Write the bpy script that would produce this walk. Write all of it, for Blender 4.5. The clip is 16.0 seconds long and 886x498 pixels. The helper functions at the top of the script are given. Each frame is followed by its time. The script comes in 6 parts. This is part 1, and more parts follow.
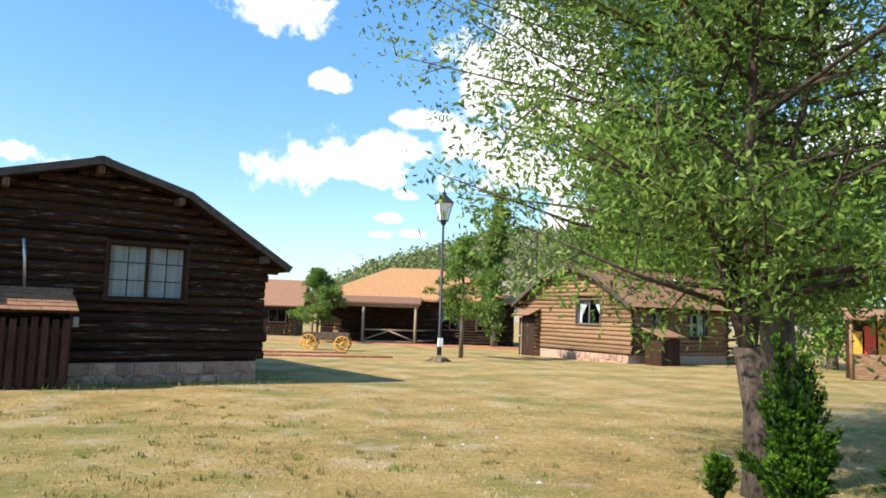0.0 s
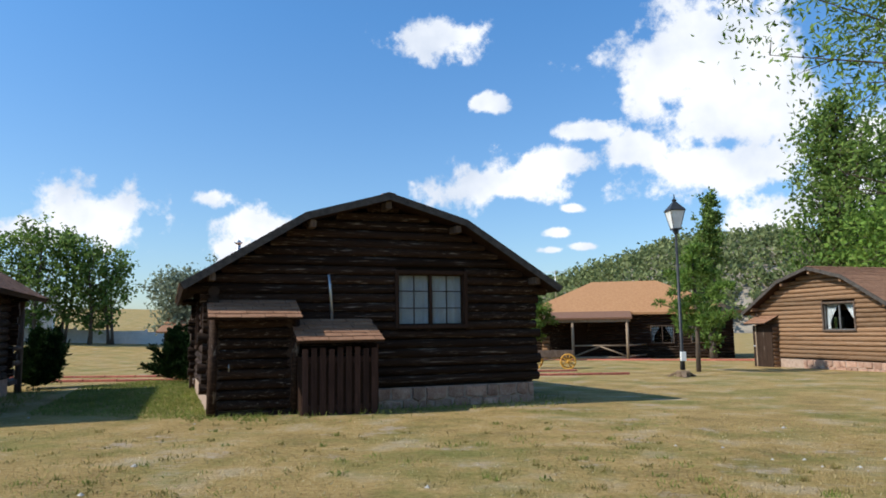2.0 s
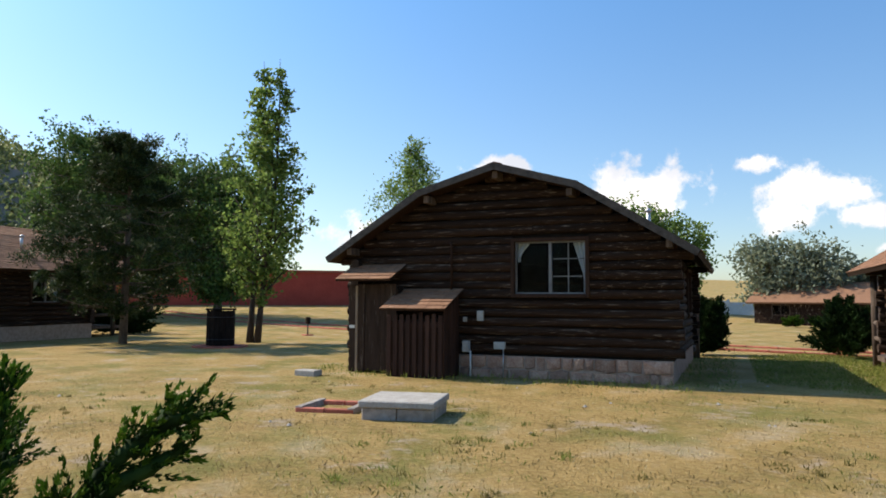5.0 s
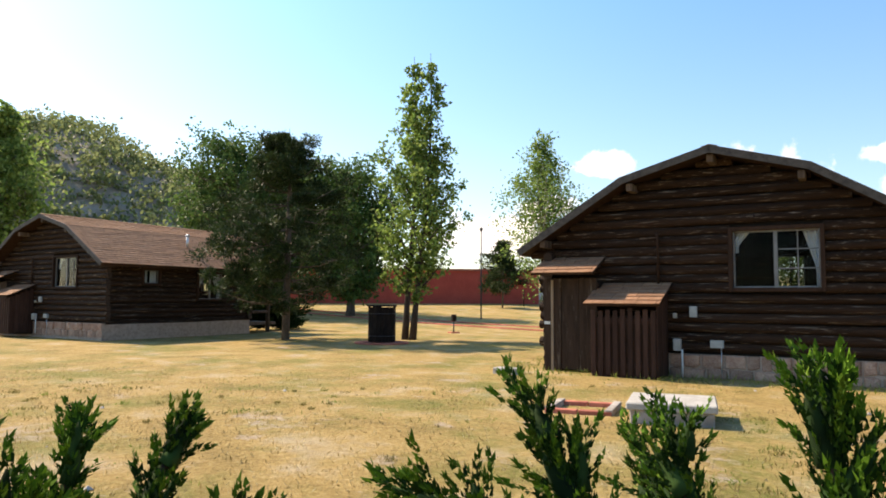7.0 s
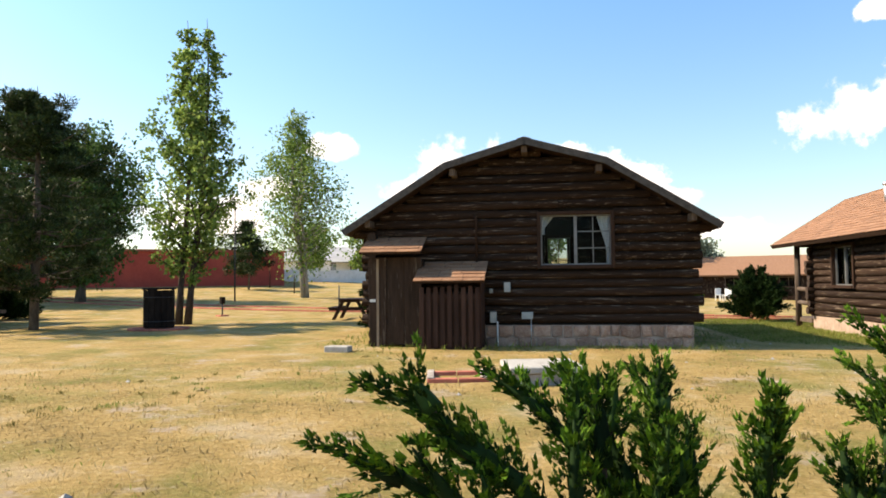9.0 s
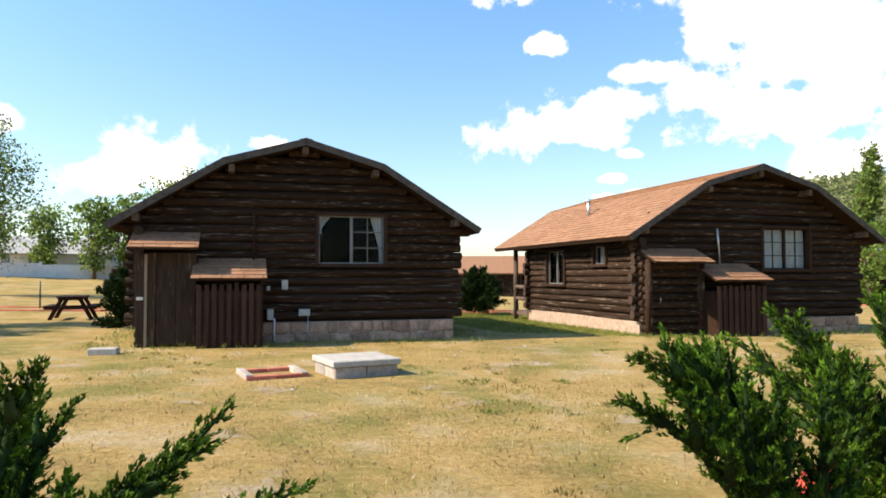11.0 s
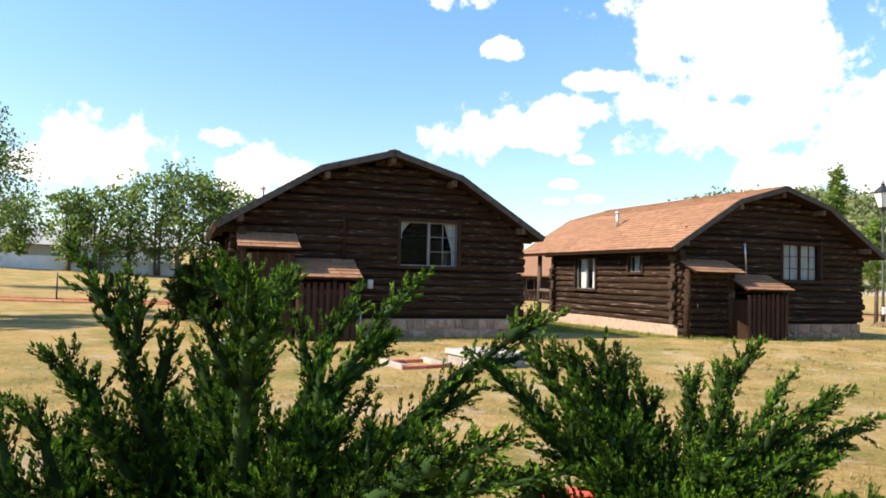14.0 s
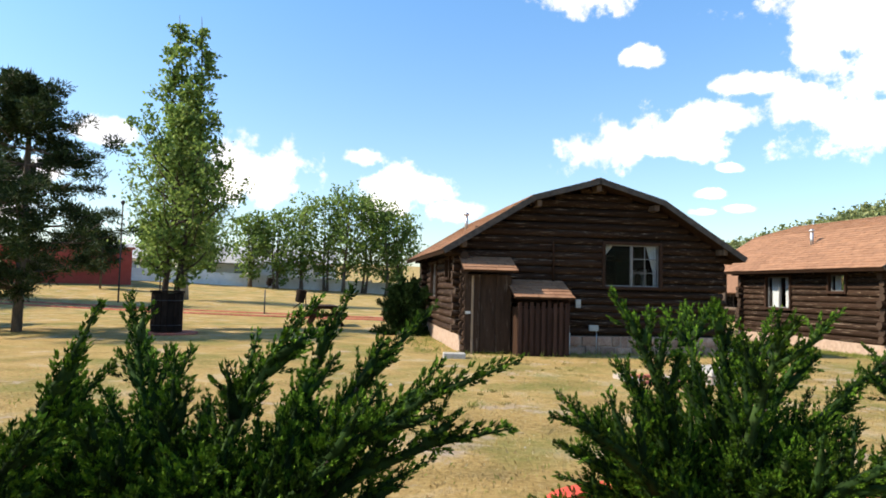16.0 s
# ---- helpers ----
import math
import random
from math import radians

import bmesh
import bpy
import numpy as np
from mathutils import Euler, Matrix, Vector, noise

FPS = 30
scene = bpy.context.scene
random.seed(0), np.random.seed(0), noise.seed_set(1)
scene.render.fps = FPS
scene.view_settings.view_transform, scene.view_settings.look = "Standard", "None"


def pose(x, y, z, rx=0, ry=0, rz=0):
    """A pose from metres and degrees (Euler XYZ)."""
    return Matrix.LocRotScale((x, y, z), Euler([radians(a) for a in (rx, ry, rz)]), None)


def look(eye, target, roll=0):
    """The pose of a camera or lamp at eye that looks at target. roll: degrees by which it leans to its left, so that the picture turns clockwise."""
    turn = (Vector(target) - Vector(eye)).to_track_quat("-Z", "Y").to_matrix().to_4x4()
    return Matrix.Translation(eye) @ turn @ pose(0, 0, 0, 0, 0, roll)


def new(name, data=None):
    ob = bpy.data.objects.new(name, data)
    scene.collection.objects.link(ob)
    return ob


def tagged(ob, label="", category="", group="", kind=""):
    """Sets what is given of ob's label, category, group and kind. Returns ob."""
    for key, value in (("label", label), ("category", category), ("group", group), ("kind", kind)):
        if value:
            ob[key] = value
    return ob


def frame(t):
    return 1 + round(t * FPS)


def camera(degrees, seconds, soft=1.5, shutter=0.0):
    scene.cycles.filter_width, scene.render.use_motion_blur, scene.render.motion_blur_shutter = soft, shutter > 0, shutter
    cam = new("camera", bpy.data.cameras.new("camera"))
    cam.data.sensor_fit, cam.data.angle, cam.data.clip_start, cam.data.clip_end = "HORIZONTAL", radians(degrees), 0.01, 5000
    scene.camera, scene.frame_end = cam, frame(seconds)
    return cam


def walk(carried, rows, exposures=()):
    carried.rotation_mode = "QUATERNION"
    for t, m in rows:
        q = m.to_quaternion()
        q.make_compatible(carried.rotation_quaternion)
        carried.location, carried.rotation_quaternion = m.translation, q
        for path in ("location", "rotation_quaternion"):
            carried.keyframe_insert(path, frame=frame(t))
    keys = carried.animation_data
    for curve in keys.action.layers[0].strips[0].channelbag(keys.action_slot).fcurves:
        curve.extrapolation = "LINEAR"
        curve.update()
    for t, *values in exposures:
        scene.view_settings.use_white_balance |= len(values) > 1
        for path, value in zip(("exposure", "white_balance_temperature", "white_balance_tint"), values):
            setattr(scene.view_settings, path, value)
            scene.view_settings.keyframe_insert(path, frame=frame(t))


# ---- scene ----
cam = camera(64.3, 16.0, soft=1.75)
PATH = [
    (0, (0.19, 0.699, 1.429), (0.156, 2.691, 1.612), 1.9),
    (0.5, (-0.322, 0.709, 1.402), (-0.555, 2.687, 1.582), 1.9),
    (1, (-0.813, 0.684, 1.407), (-1.253, 2.626, 1.592), 1.3),
    (1.5, (-1.294, 0.556, 1.45), (-1.695, 2.508, 1.625), 0.4),
    (2, (-1.853, 0.495, 1.44), (-2.36, 2.416, 1.666), -0.8),
    (2.5, (-2.294, 0.239, 1.427), (-2.997, 2.099, 1.64), -1.2),
    (3, (-2.737, -0.07, 1.413), (-3.618, 1.718, 1.589), -0.1),
    (3.5, (-3.233, -0.278, 1.423), (-4.323, 1.397, 1.517), -0.1),
    (4, (-3.642, -0.578, 1.449), (-4.885, 0.987, 1.526), -0.0),
    (4.5, (-4.135, -0.746, 1.477), (-5.587, 0.628, 1.553), -0.1),
    (5, (-4.508, -0.988, 1.477), (-6.185, 0.091, 1.626), 0.3),
    (7.5, (-6.318, -2.818, 1.358), (-8.134, -1.992, 1.502), 0.3),
    (8, (-6.542, -3.329, 1.338), (-8.249, -2.294, 1.457), -0.2),
    (8.5, (-6.861, -3.632, 1.335), (-8.403, -2.362, 1.426), -0.8),
    (9, (-7.039, -4.117, 1.344), (-8.408, -2.662, 1.434), -0.6),
    (9.5, (-7.254, -4.523, 1.357), (-8.402, -2.888, 1.453), -0.6),
    (10, (-7.509, -4.848, 1.359), (-8.45, -3.088, 1.486), -0.6),
    (12.5, (-9.1, -6.479, 1.44), (-9.508, -4.522, 1.45), 1.2),
    (13, (-9.475, -6.867, 1.435), (-9.837, -4.9, 1.469), 1.1),
    (13.5, (-9.901, -7.179, 1.412), (-10.28, -5.215, 1.443), 1.5),
    (14, (-10.282, -7.557, 1.417), (-10.805, -5.628, 1.494), 1.4),
    (14.5, (-10.535, -8.027, 1.469), (-11.134, -6.119, 1.497), 0.9),
    (15, (-10.833, -8.494, 1.494), (-11.537, -6.623, 1.569), 1.3),
    (15.5, (-11.16, -8.934, 1.526), (-12.013, -7.134, 1.698), 0.9),
    (16, (-11.376, -9.395, 1.517), (-12.262, -7.605, 1.625), 1.4),
]

# exposure: the camera opens up as it leaves the bright first view
EXPOSURES = [(0.0, 0.86, 6500, 10), (0.5, 0.52, 6400, 10), (1.5, 0.22, 6200, 10), (2.5, 0.1, 6050, 10), (3.5, 0.02, 6250, 10), (4.0, 0.17, 6550, 12), (4.5, 0.26, 6700, 13), (5.0, 0.36, 6800, 13), (7.5, 0.95, 7850, 16), (10.0, 0.93, 7550, 13), (12.5, 0.90, 7150, 15), (14.5, 0.98, 7200, 15), (16.0, 0.8, 7000, 13)]
walk(cam, [(t, look(eye, target, roll)) for t, eye, target, roll in PATH], EXPOSURES)

# ---- world and sun ----
SUN_AZ = Vector((-0.85, -0.527, 0)).normalized()
SUN_EL = radians(40.5)
world = bpy.data.worlds.new("sky_world")
scene.world = world
world.use_nodes = True
wn, wl = world.node_tree.nodes, world.node_tree.links
wn.clear()
w_out = wn.new("ShaderNodeOutputWorld")
w_bg = wn.new("ShaderNodeBackground")
w_bg.inputs["Strength"].default_value = 0.10
w_sky = wn.new("ShaderNodeTexSky")
w_sky.sky_type = 'NISHITA'
w_sky.sun_disc = False
w_sky.sun_elevation = SUN_EL
w_sky.sun_rotation = math.atan2(SUN_AZ.x, SUN_AZ.y)
w_sky.altitude = 1200
w_sky.air_density = 1.0
w_sky.dust_density = 2.4
w_sky.ozone_density = 2.2
# clouds: azimuth (left of +y), elevation, half width, half height, in degrees
CLOUDS = [(14.6, 22.8, 4.2, 1.9), (12.5, 23.2, 2.2, 1.2), (10.9, 18.1, 1.6, 0.8), (10.0, 11.6, 6.2, 2.3), (7.0, 12.4, 3.5, 1.8), (-7.0, 19.6, 8.2, 4.6), (-9.0, 15.6, 6.8, 3.4), (-8.0, 12.0, 8.6, 2.6), (5.5, 13.0, 4.5, 1.3), (-1.0, 13.8, 2.8, 1.6), (2.0, 15.6, 2.6, 1.0),
          (-11.5, 8.0, 4.5, 2.2), (42.0, 8.6, 4.6, 2.6), (45.0, 7.2, 4.0, 1.8), (52.6, 10.8, 2.8, 1.0), (29.3, 8.0, 4.0, 1.6), (33.2, 10.3, 1.7, 0.9), (31.0, 6.3, 3.0, 1.6), (25.5, 6.2, 2.6, 0.9), (-18.0, 10.0, 7.0, 5.5), (-24.0, 20.0, 7.0, 4.0), (22.0, 3.8, 4.0, 0.8), (62.0, 5.2, 5.0, 2.0), (5.5, 7.6, 1.2, 0.5), (3.5, 6.4, 1.5, 0.4), (6.0, 6.2, 1.4, 0.4), (57.0, 7.5, 3.0, 1.0), (-34.0, 14.0, 9.0, 4.0), (80.0, 24.0, 1.2, 0.4), (4.4, 9.5, 1.0, 0.4)]
w_co = wn.new("ShaderNodeTexCoord")
w_n1 = wn.new("ShaderNodeTexNoise")
w_n1.inputs["Scale"].default_value = 16.0
w_n1.inputs["Detail"].default_value = 9.0
w_n1.inputs["Roughness"].default_value = 0.62
wl.new(w_co.outputs["Generated"], w_n1.inputs["Vector"])
last = None
for az, el, hw, hh in CLOUDS:
    a, e = radians(az), radians(el)
    mp = wn.new("ShaderNodeMapping")
    mp.vector_type = 'TEXTURE'
    mp.inputs["Location"].default_value = (-math.sin(a) * math.cos(e), math.cos(a) * math.cos(e), math.sin(e))
    mp.inputs["Rotation"].default_value = (e, 0, a)
    mp.inputs["Scale"].default_value = (radians(hw), 0.7, radians(hh))
    wl.new(w_co.outputs["Generated"], mp.inputs["Vector"])
    ln = wn.new("ShaderNodeVectorMath")
    ln.operation = 'LENGTH'
    wl.new(mp.outputs[0], ln.inputs[0])
    if last is None:
        last = ln.outputs["Value"]
    else:
        mx = wn.new("ShaderNodeMath")
        mx.operation = 'SMOOTH_MIN'
        mx.inputs[2].default_value = 0.25
        wl.new(last, mx.inputs[0])
        wl.new(ln.outputs["Value"], mx.inputs[1])
        last = mx.outputs[0]
w_add = wn.new("ShaderNodeMath")
w_add.operation = 'MULTIPLY_ADD'
wl.new(w_n1.outputs["Fac"], w_add.inputs[0])
w_add.inputs[1].default_value = 2.9
wl.new(last, w_add.inputs[2])
w_mr = wn.new("ShaderNodeMapRange")
w_mr.interpolation_type = 'SMOOTHSTEP'
wl.new(w_add.outputs[0], w_mr.inputs["Value"])
w_mr.inputs["From Min"].default_value = 2.52
w_mr.inputs["From Max"].default_value = 2.06
w_shade = wn.new("ShaderNodeTexNoise")
w_shade.inputs["Scale"].default_value = 9.0
w_shade.inputs["Detail"].default_value = 6.0
wl.new(w_co.outputs["Generated"], w_shade.inputs["Vector"])
w_cr = wn.new("ShaderNodeValToRGB")
w_cr.color_ramp.elements[0].position, w_cr.color_ramp.elements[0].color = 0.32, (6.3, 6.8, 7.6, 1)
w_cr.color_ramp.elements[1].position, w_cr.color_ramp.elements[1].color = 0.58, (9.6, 9.5, 9.4, 1)
wl.new(w_shade.outputs["Fac"], w_cr.inputs["Fac"])
w_mix = wn.new("ShaderNodeMix")
w_mix.data_type = 'RGBA'
wl.new(w_mr.outputs[0], w_mix.inputs[0])
w_sep = wn.new("ShaderNodeSeparateXYZ")
wl.new(w_co.outputs["Generated"], w_sep.inputs[0])
w_tint = wn.new("ShaderNodeValToRGB")
w_tint.color_ramp.elements[0].position, w_tint.color_ramp.elements[0].color = 0.02, (1.34, 1.36, 1.28, 1)
w_tint.color_ramp.elements[1].position, w_tint.color_ramp.elements[1].color = 0.42, (0.97, 1.55, 1.84, 1)
wl.new(w_sep.outputs["Z"], w_tint.inputs["Fac"])
w_mul = wn.new("ShaderNodeMix")
w_mul.data_type = 'RGBA'
w_mul.blend_type = 'MULTIPLY'
w_mul.inputs[0].default_value = 1.0
wl.new(w_sky.outputs[0], w_mul.inputs[6])
wl.new(w_tint.outputs[0], w_mul.inputs[7])
wl.new(w_mul.outputs[2], w_mix.inputs[6])
wl.new(w_cr.outputs[0], w_mix.inputs[7])
wl.new(w_mix.outputs[2], w_bg.inputs["Color"])
wl.new(w_bg.outputs[0], w_out.inputs["Surface"])

sun_data = bpy.data.lights.new("sun", 'SUN')
sun_data.energy = 5.0
sun_data.angle = radians(0.53)
sun_data.color = (1.0, 0.91, 0.76)
sun = new("sun", sun_data)
sun_dir = SUN_AZ * math.cos(SUN_EL) + Vector((0, 0, math.sin(SUN_EL)))
sun.matrix_world = look(sun_dir * 60, (0, 0, 0))


# ---- materials ----
def mat(name, ramp, rough=0.85, scale=(6, 6, 6), detail=6.0, bump=0.3, bump_scale=None, obj_rand=0.0, island=0.0, metal=0.0, fine=0.0, coords="Object", spec=0.3, wear=None, wear_scale=None):
    """A noise-driven paint, wood or stone: ramp is a list of (position, rgb)."""
    m = bpy.data.materials.new(name)
    m.use_nodes = True
    n, l = m.node_tree.nodes, m.node_tree.links
    b = n["Principled BSDF"]
    b.inputs["Roughness"].default_value = rough
    b.inputs["Metallic"].default_value = metal
    b.inputs["Specular IOR Level"].default_value = spec
    co = n.new("ShaderNodeTexCoord")
    mp = n.new("ShaderNodeMapping")
    mp.inputs["Scale"].default_value = scale
    if coords == "World":
        ge = n.new("ShaderNodeNewGeometry")
        l.new(ge.outputs["Position"], mp.inputs["Vector"])
    else:
        l.new(co.outputs["Object"], mp.inputs["Vector"])
    rnd = None
    if obj_rand or island:
        if obj_rand:
            oi = n.new("ShaderNodeObjectInfo")
            rnd = oi.outputs["Random"]
        else:
            gi = n.new("ShaderNodeNewGeometry")
            rnd = gi.outputs["Random Per Island"]
        if obj_rand:
            mm = n.new("ShaderNodeMath")
            mm.operation = 'MULTIPLY'
            mm.inputs[1].default_value = 57.0
            l.new(rnd, mm.inputs[0])
            cb = n.new("ShaderNodeCombineXYZ")
            for k in range(3):
                l.new(mm.outputs[0], cb.inputs[k])
            l.new(cb.outputs[0], mp.inputs["Location"])
    no = n.new("ShaderNodeTexNoise")
    no.inputs["Scale"].default_value = 1.0
    no.inputs["Detail"].default_value = detail
    no.inputs["Roughness"].default_value = 0.6
    l.new(mp.outputs[0], no.inputs["Vector"])
    cr = n.new("ShaderNodeValToRGB")
    els = cr.color_ramp.elements
    while len(els) < len(ramp):
        els.new(0.5)
    for e, (p, c) in zip(els, ramp):
        e.position, e.color = p, (*c, 1)
    fac = no.outputs["Fac"]
    if fine:
        nf = n.new("ShaderNodeTexNoise")
        nf.inputs["Scale"].default_value = 7.0
        nf.inputs["Detail"].default_value = 4.0
        l.new(mp.outputs[0], nf.inputs["Vector"])
        mx = n.new("ShaderNodeMix")
        mx.inputs[0].default_value = fine
        l.new(fac, mx.inputs[2])
        l.new(nf.outputs["Fac"], mx.inputs[3])
        fac = mx.outputs[0]
    l.new(fac, cr.inputs["Fac"])
    col = cr.outputs["Color"]
    if rnd is not None:
        hs = n.new("ShaderNodeHueSaturation")
        mr = n.new("ShaderNodeMapRange")
        amt = obj_rand or island
        mr.inputs["To Min"].default_value = 1 - amt
        mr.inputs["To Max"].default_value = 1 + amt
        l.new(rnd, mr.inputs["Value"])
        l.new(mr.outputs[0], hs.inputs["Value"])
        l.new(col, hs.inputs["Color"])
        col = hs.outputs["Color"]
    if wear:
        wc, lo, hi, ws = wear
        nw = n.new("ShaderNodeTexNoise")
        nw.inputs["Scale"].default_value = ws
        nw.inputs["Detail"].default_value = 8.0
        nw.inputs["Roughness"].default_value = 0.7
        if wear_scale:
            mw = n.new("ShaderNodeVectorMath")
            mw.operation = 'MULTIPLY'
            mw.inputs[1].default_value = wear_scale
            l.new(mp.outputs[0], mw.inputs[0])
            l.new(mw.outputs[0], nw.inputs["Vector"])
        else:
            l.new(mp.outputs[0], nw.inputs["Vector"])
        wr = n.new("ShaderNodeMapRange")
        wr.inputs["From Min"].default_value, wr.inputs["From Max"].default_value = lo, hi
        l.new(nw.outputs["Fac"], wr.inputs["Value"])
        wm = n.new("ShaderNodeMix")
        wm.data_type = 'RGBA'
        l.new(wr.outputs[0], wm.inputs[0])
        l.new(col, wm.inputs[6])
        wm.inputs[7].default_value = (*wc, 1)
        col = wm.outputs[2]
    l.new(col, b.inputs["Base Color"])
    if bump:
        bp = n.new("ShaderNodeBump")
        bp.inputs["Strength"].default_value = bump
        bp.inputs["Distance"].default_value = 0.02
        src = no.outputs["Fac"]
        if bump_scale:
            nb = n.new("ShaderNodeTexNoise")
            nb.inputs["Scale"].default_value = bump_scale
            nb.inputs["Detail"].default_value = 5.0
            l.new(mp.outputs[0], nb.inputs["Vector"])
            src = nb.outputs["Fac"]
        l.new(src, bp.inputs["Height"])
        l.new(bp.outputs[0], b.inputs["Normal"])
    return m


# log colours: dark stain deepened for shaded gables, tan brightened for the sunlit cabin
M_LOG = mat("shaded_dark_log", [(0.3, (0.006, 0.003, 0.0018)), (0.5, (0.024, 0.0125, 0.0072)), (0.68, (0.072, 0.041, 0.026))], 0.75, (5, 22, 22), bump=0.6, obj_rand=0.28, fine=0.35, wear=((0.33, 0.255, 0.19), 0.575, 0.69, 1.0), wear_scale=(1.6, 0.13, 0.13), spec=0.12)
M_LOG_LIT = mat("sunlit_tan_log", [(0.3, (0.105, 0.056, 0.029)), (0.5, (0.20, 0.113, 0.060)), (0.68, (0.31, 0.195, 0.115))], 0.8, (5, 22, 22), bump=0.6, obj_rand=0.32, fine=0.4, wear=((0.40, 0.31, 0.225), 0.52, 0.70, 0.65), spec=0.12)
M_END = mat("log_end", [(0.3, (0.018, 0.010, 0.006)), (0.6, (0.055, 0.033, 0.021))], 0.85, (25, 25, 25), bump=0.4, obj_rand=0.25)
M_DARKWOOD = mat("dark_board", [(0.3, (0.017, 0.009, 0.0055)), (0.6, (0.042, 0.022, 0.014))], 0.75, (18, 18, 2.2), bump=0.4, obj_rand=0.3, fine=0.3, spec=0.12)
M_REDBOARD = mat("red_brown_board", [(0.3, (0.026, 0.0125, 0.009)), (0.6, (0.056, 0.029, 0.021))], 0.75, (18, 18, 2.2), bump=0.4, obj_rand=0.3, fine=0.3, spec=0.12)
M_GREYBOARD = mat("weathered_board", [(0.3, (0.040, 0.026, 0.018)), (0.5, (0.085, 0.058, 0.042)), (0.7, (0.19, 0.145, 0.11))], 0.85, (20, 20, 2.0), bump=0.5, obj_rand=0.3, fine=0.3)
M_DOOR = mat("worn_door_board", [(0.3, (0.018, 0.011, 0.007)), (0.6, (0.045, 0.027, 0.018))], 0.8, (16, 16, 2.0), bump=0.5, obj_rand=0.25, fine=0.3, spec=0.12, wear=((0.16, 0.125, 0.095), 0.58, 0.72, 0.6))
# pale weathered wood; on the porch it also carries the sunlight in its colour
M_PALEBOARD = mat("pale_board", [(0.3, (0.20, 0.14, 0.09)), (0.5, (0.30, 0.22, 0.15)), (0.7, (0.42, 0.33, 0.24))], 0.85, (20, 20, 2.0), bump=0.5, obj_rand=0.2, fine=0.3)
M_FASCIA = mat("barge_board", [(0.35, (0.030, 0.024, 0.020)), (0.65, (0.095, 0.080, 0.068))], 0.7, (9, 9, 9), bump=0.3, fine=0.4)
M_SHINGLE = mat("terracotta_shingle", [(0.3, (0.195, 0.097, 0.054)), (0.5, (0.27, 0.142, 0.082)), (0.7, (0.345, 0.195, 0.118))], 0.9, (7, 7, 7), bump=0.5, bump_scale=14, island=0.13, fine=0.4)
M_SHINGLE_OLD = mat("brown_shingle", [(0.3, (0.15, 0.075, 0.045)), (0.6, (0.24, 0.125, 0.075))], 0.9, (7, 7, 7), bump=0.5, bump_scale=14, island=0.2, fine=0.4)
# orange shingle brightened in colour for sunlight on the house roof
M_SHINGLE_ORANGE = mat("sunlit_orange_shingle", [(0.3, (0.30, 0.145, 0.062)), (0.5, (0.40, 0.205, 0.093)), (0.7, (0.50, 0.28, 0.135))], 0.9, (7, 7, 7), bump=0.5, bump_scale=14, island=0.13, fine=0.4)
M_STONE = mat("pink_stone", [(0.3, (0.20, 0.105, 0.070)), (0.5, (0.34, 0.205, 0.145)), (0.7, (0.48, 0.345, 0.255))], 0.9, (5, 5, 5), bump=0.8, bump_scale=4, obj_rand=0.25, fine=0.4)
M_MORTAR = mat("mortar", [(0.3, (0.26, 0.185, 0.14)), (0.6, (0.40, 0.30, 0.235))], 0.95, (9, 9, 9), bump=0.6)
M_CONCRETE = mat("concrete", [(0.3, (0.26, 0.245, 0.22)), (0.5, (0.37, 0.35, 0.32)), (0.7, (0.47, 0.45, 0.42))], 0.9, (6, 6, 6), bump=0.4, bump_scale=12, fine=0.4, wear=((0.22, 0.19, 0.16), 0.58, 0.75, 0.7))
M_BLOCK = mat("cement_block", [(0.3, (0.22, 0.19, 0.165)), (0.65, (0.36, 0.32, 0.285))], 0.95, (9, 9, 9), bump=0.6, obj_rand=0.2)
M_REDPAINT = mat("red_kerb_paint", [(0.3, (0.50, 0.055, 0.030)), (0.55, (0.66, 0.085, 0.045)), (0.75, (0.72, 0.15, 0.09))], 0.55, (5, 5, 5), bump=0.3, bump_scale=11, fine=0.3, wear=((0.34, 0.20, 0.15), 0.66, 0.74, 1.2))
M_BRICKRED = mat("brick_red_edge", [(0.3, (0.30, 0.085, 0.058)), (0.6, (0.46, 0.15, 0.10))], 0.9, (6, 6, 6), bump=0.4, obj_rand=0.2)
M_REDWALL = mat("red_wall", [(0.3, (0.34, 0.055, 0.04)), (0.6, (0.46, 0.085, 0.06))], 0.85, (0.8, 0.8, 0.8), bump=0.1, fine=0.3)
M_WHITEWALL = mat("white_wall", [(0.3, (0.60, 0.60, 0.58)), (0.6, (0.80, 0.79, 0.77))], 0.85, (0.7, 0.7, 0.7), bump=0.1, fine=0.3)
M_GREYROOF = mat("grey_roof", [(0.3, (0.26, 0.26, 0.27)), (0.6, (0.40, 0.40, 0.40))], 0.7, (0.6, 0.6, 0.6), bump=0.1)
M_BARK = mat("bark", [(0.3, (0.050, 0.036, 0.027)), (0.5, (0.11, 0.085, 0.066)), (0.7, (0.20, 0.165, 0.135))], 0.95, (10, 10, 3), bump=1.0, fine=0.4)
M_BARK_DARK = mat("dark_bark", [(0.3, (0.022, 0.015, 0.011)), (0.5, (0.055, 0.040, 0.031)), (0.7, (0.115, 0.090, 0.072))], 0.95, (12, 12, 3), bump=1.0, fine=0.4)
M_BARK_PALE = mat("pale_bark", [(0.3, (0.16, 0.14, 0.115)), (0.6, (0.34, 0.31, 0.27))], 0.9, (8, 8, 3), bump=0.8, fine=0.4)
M_METAL = mat("black_iron", [(0.3, (0.018, 0.019, 0.021)), (0.7, (0.040, 0.041, 0.044))], 0.5, (8, 8, 8), bump=0.2)
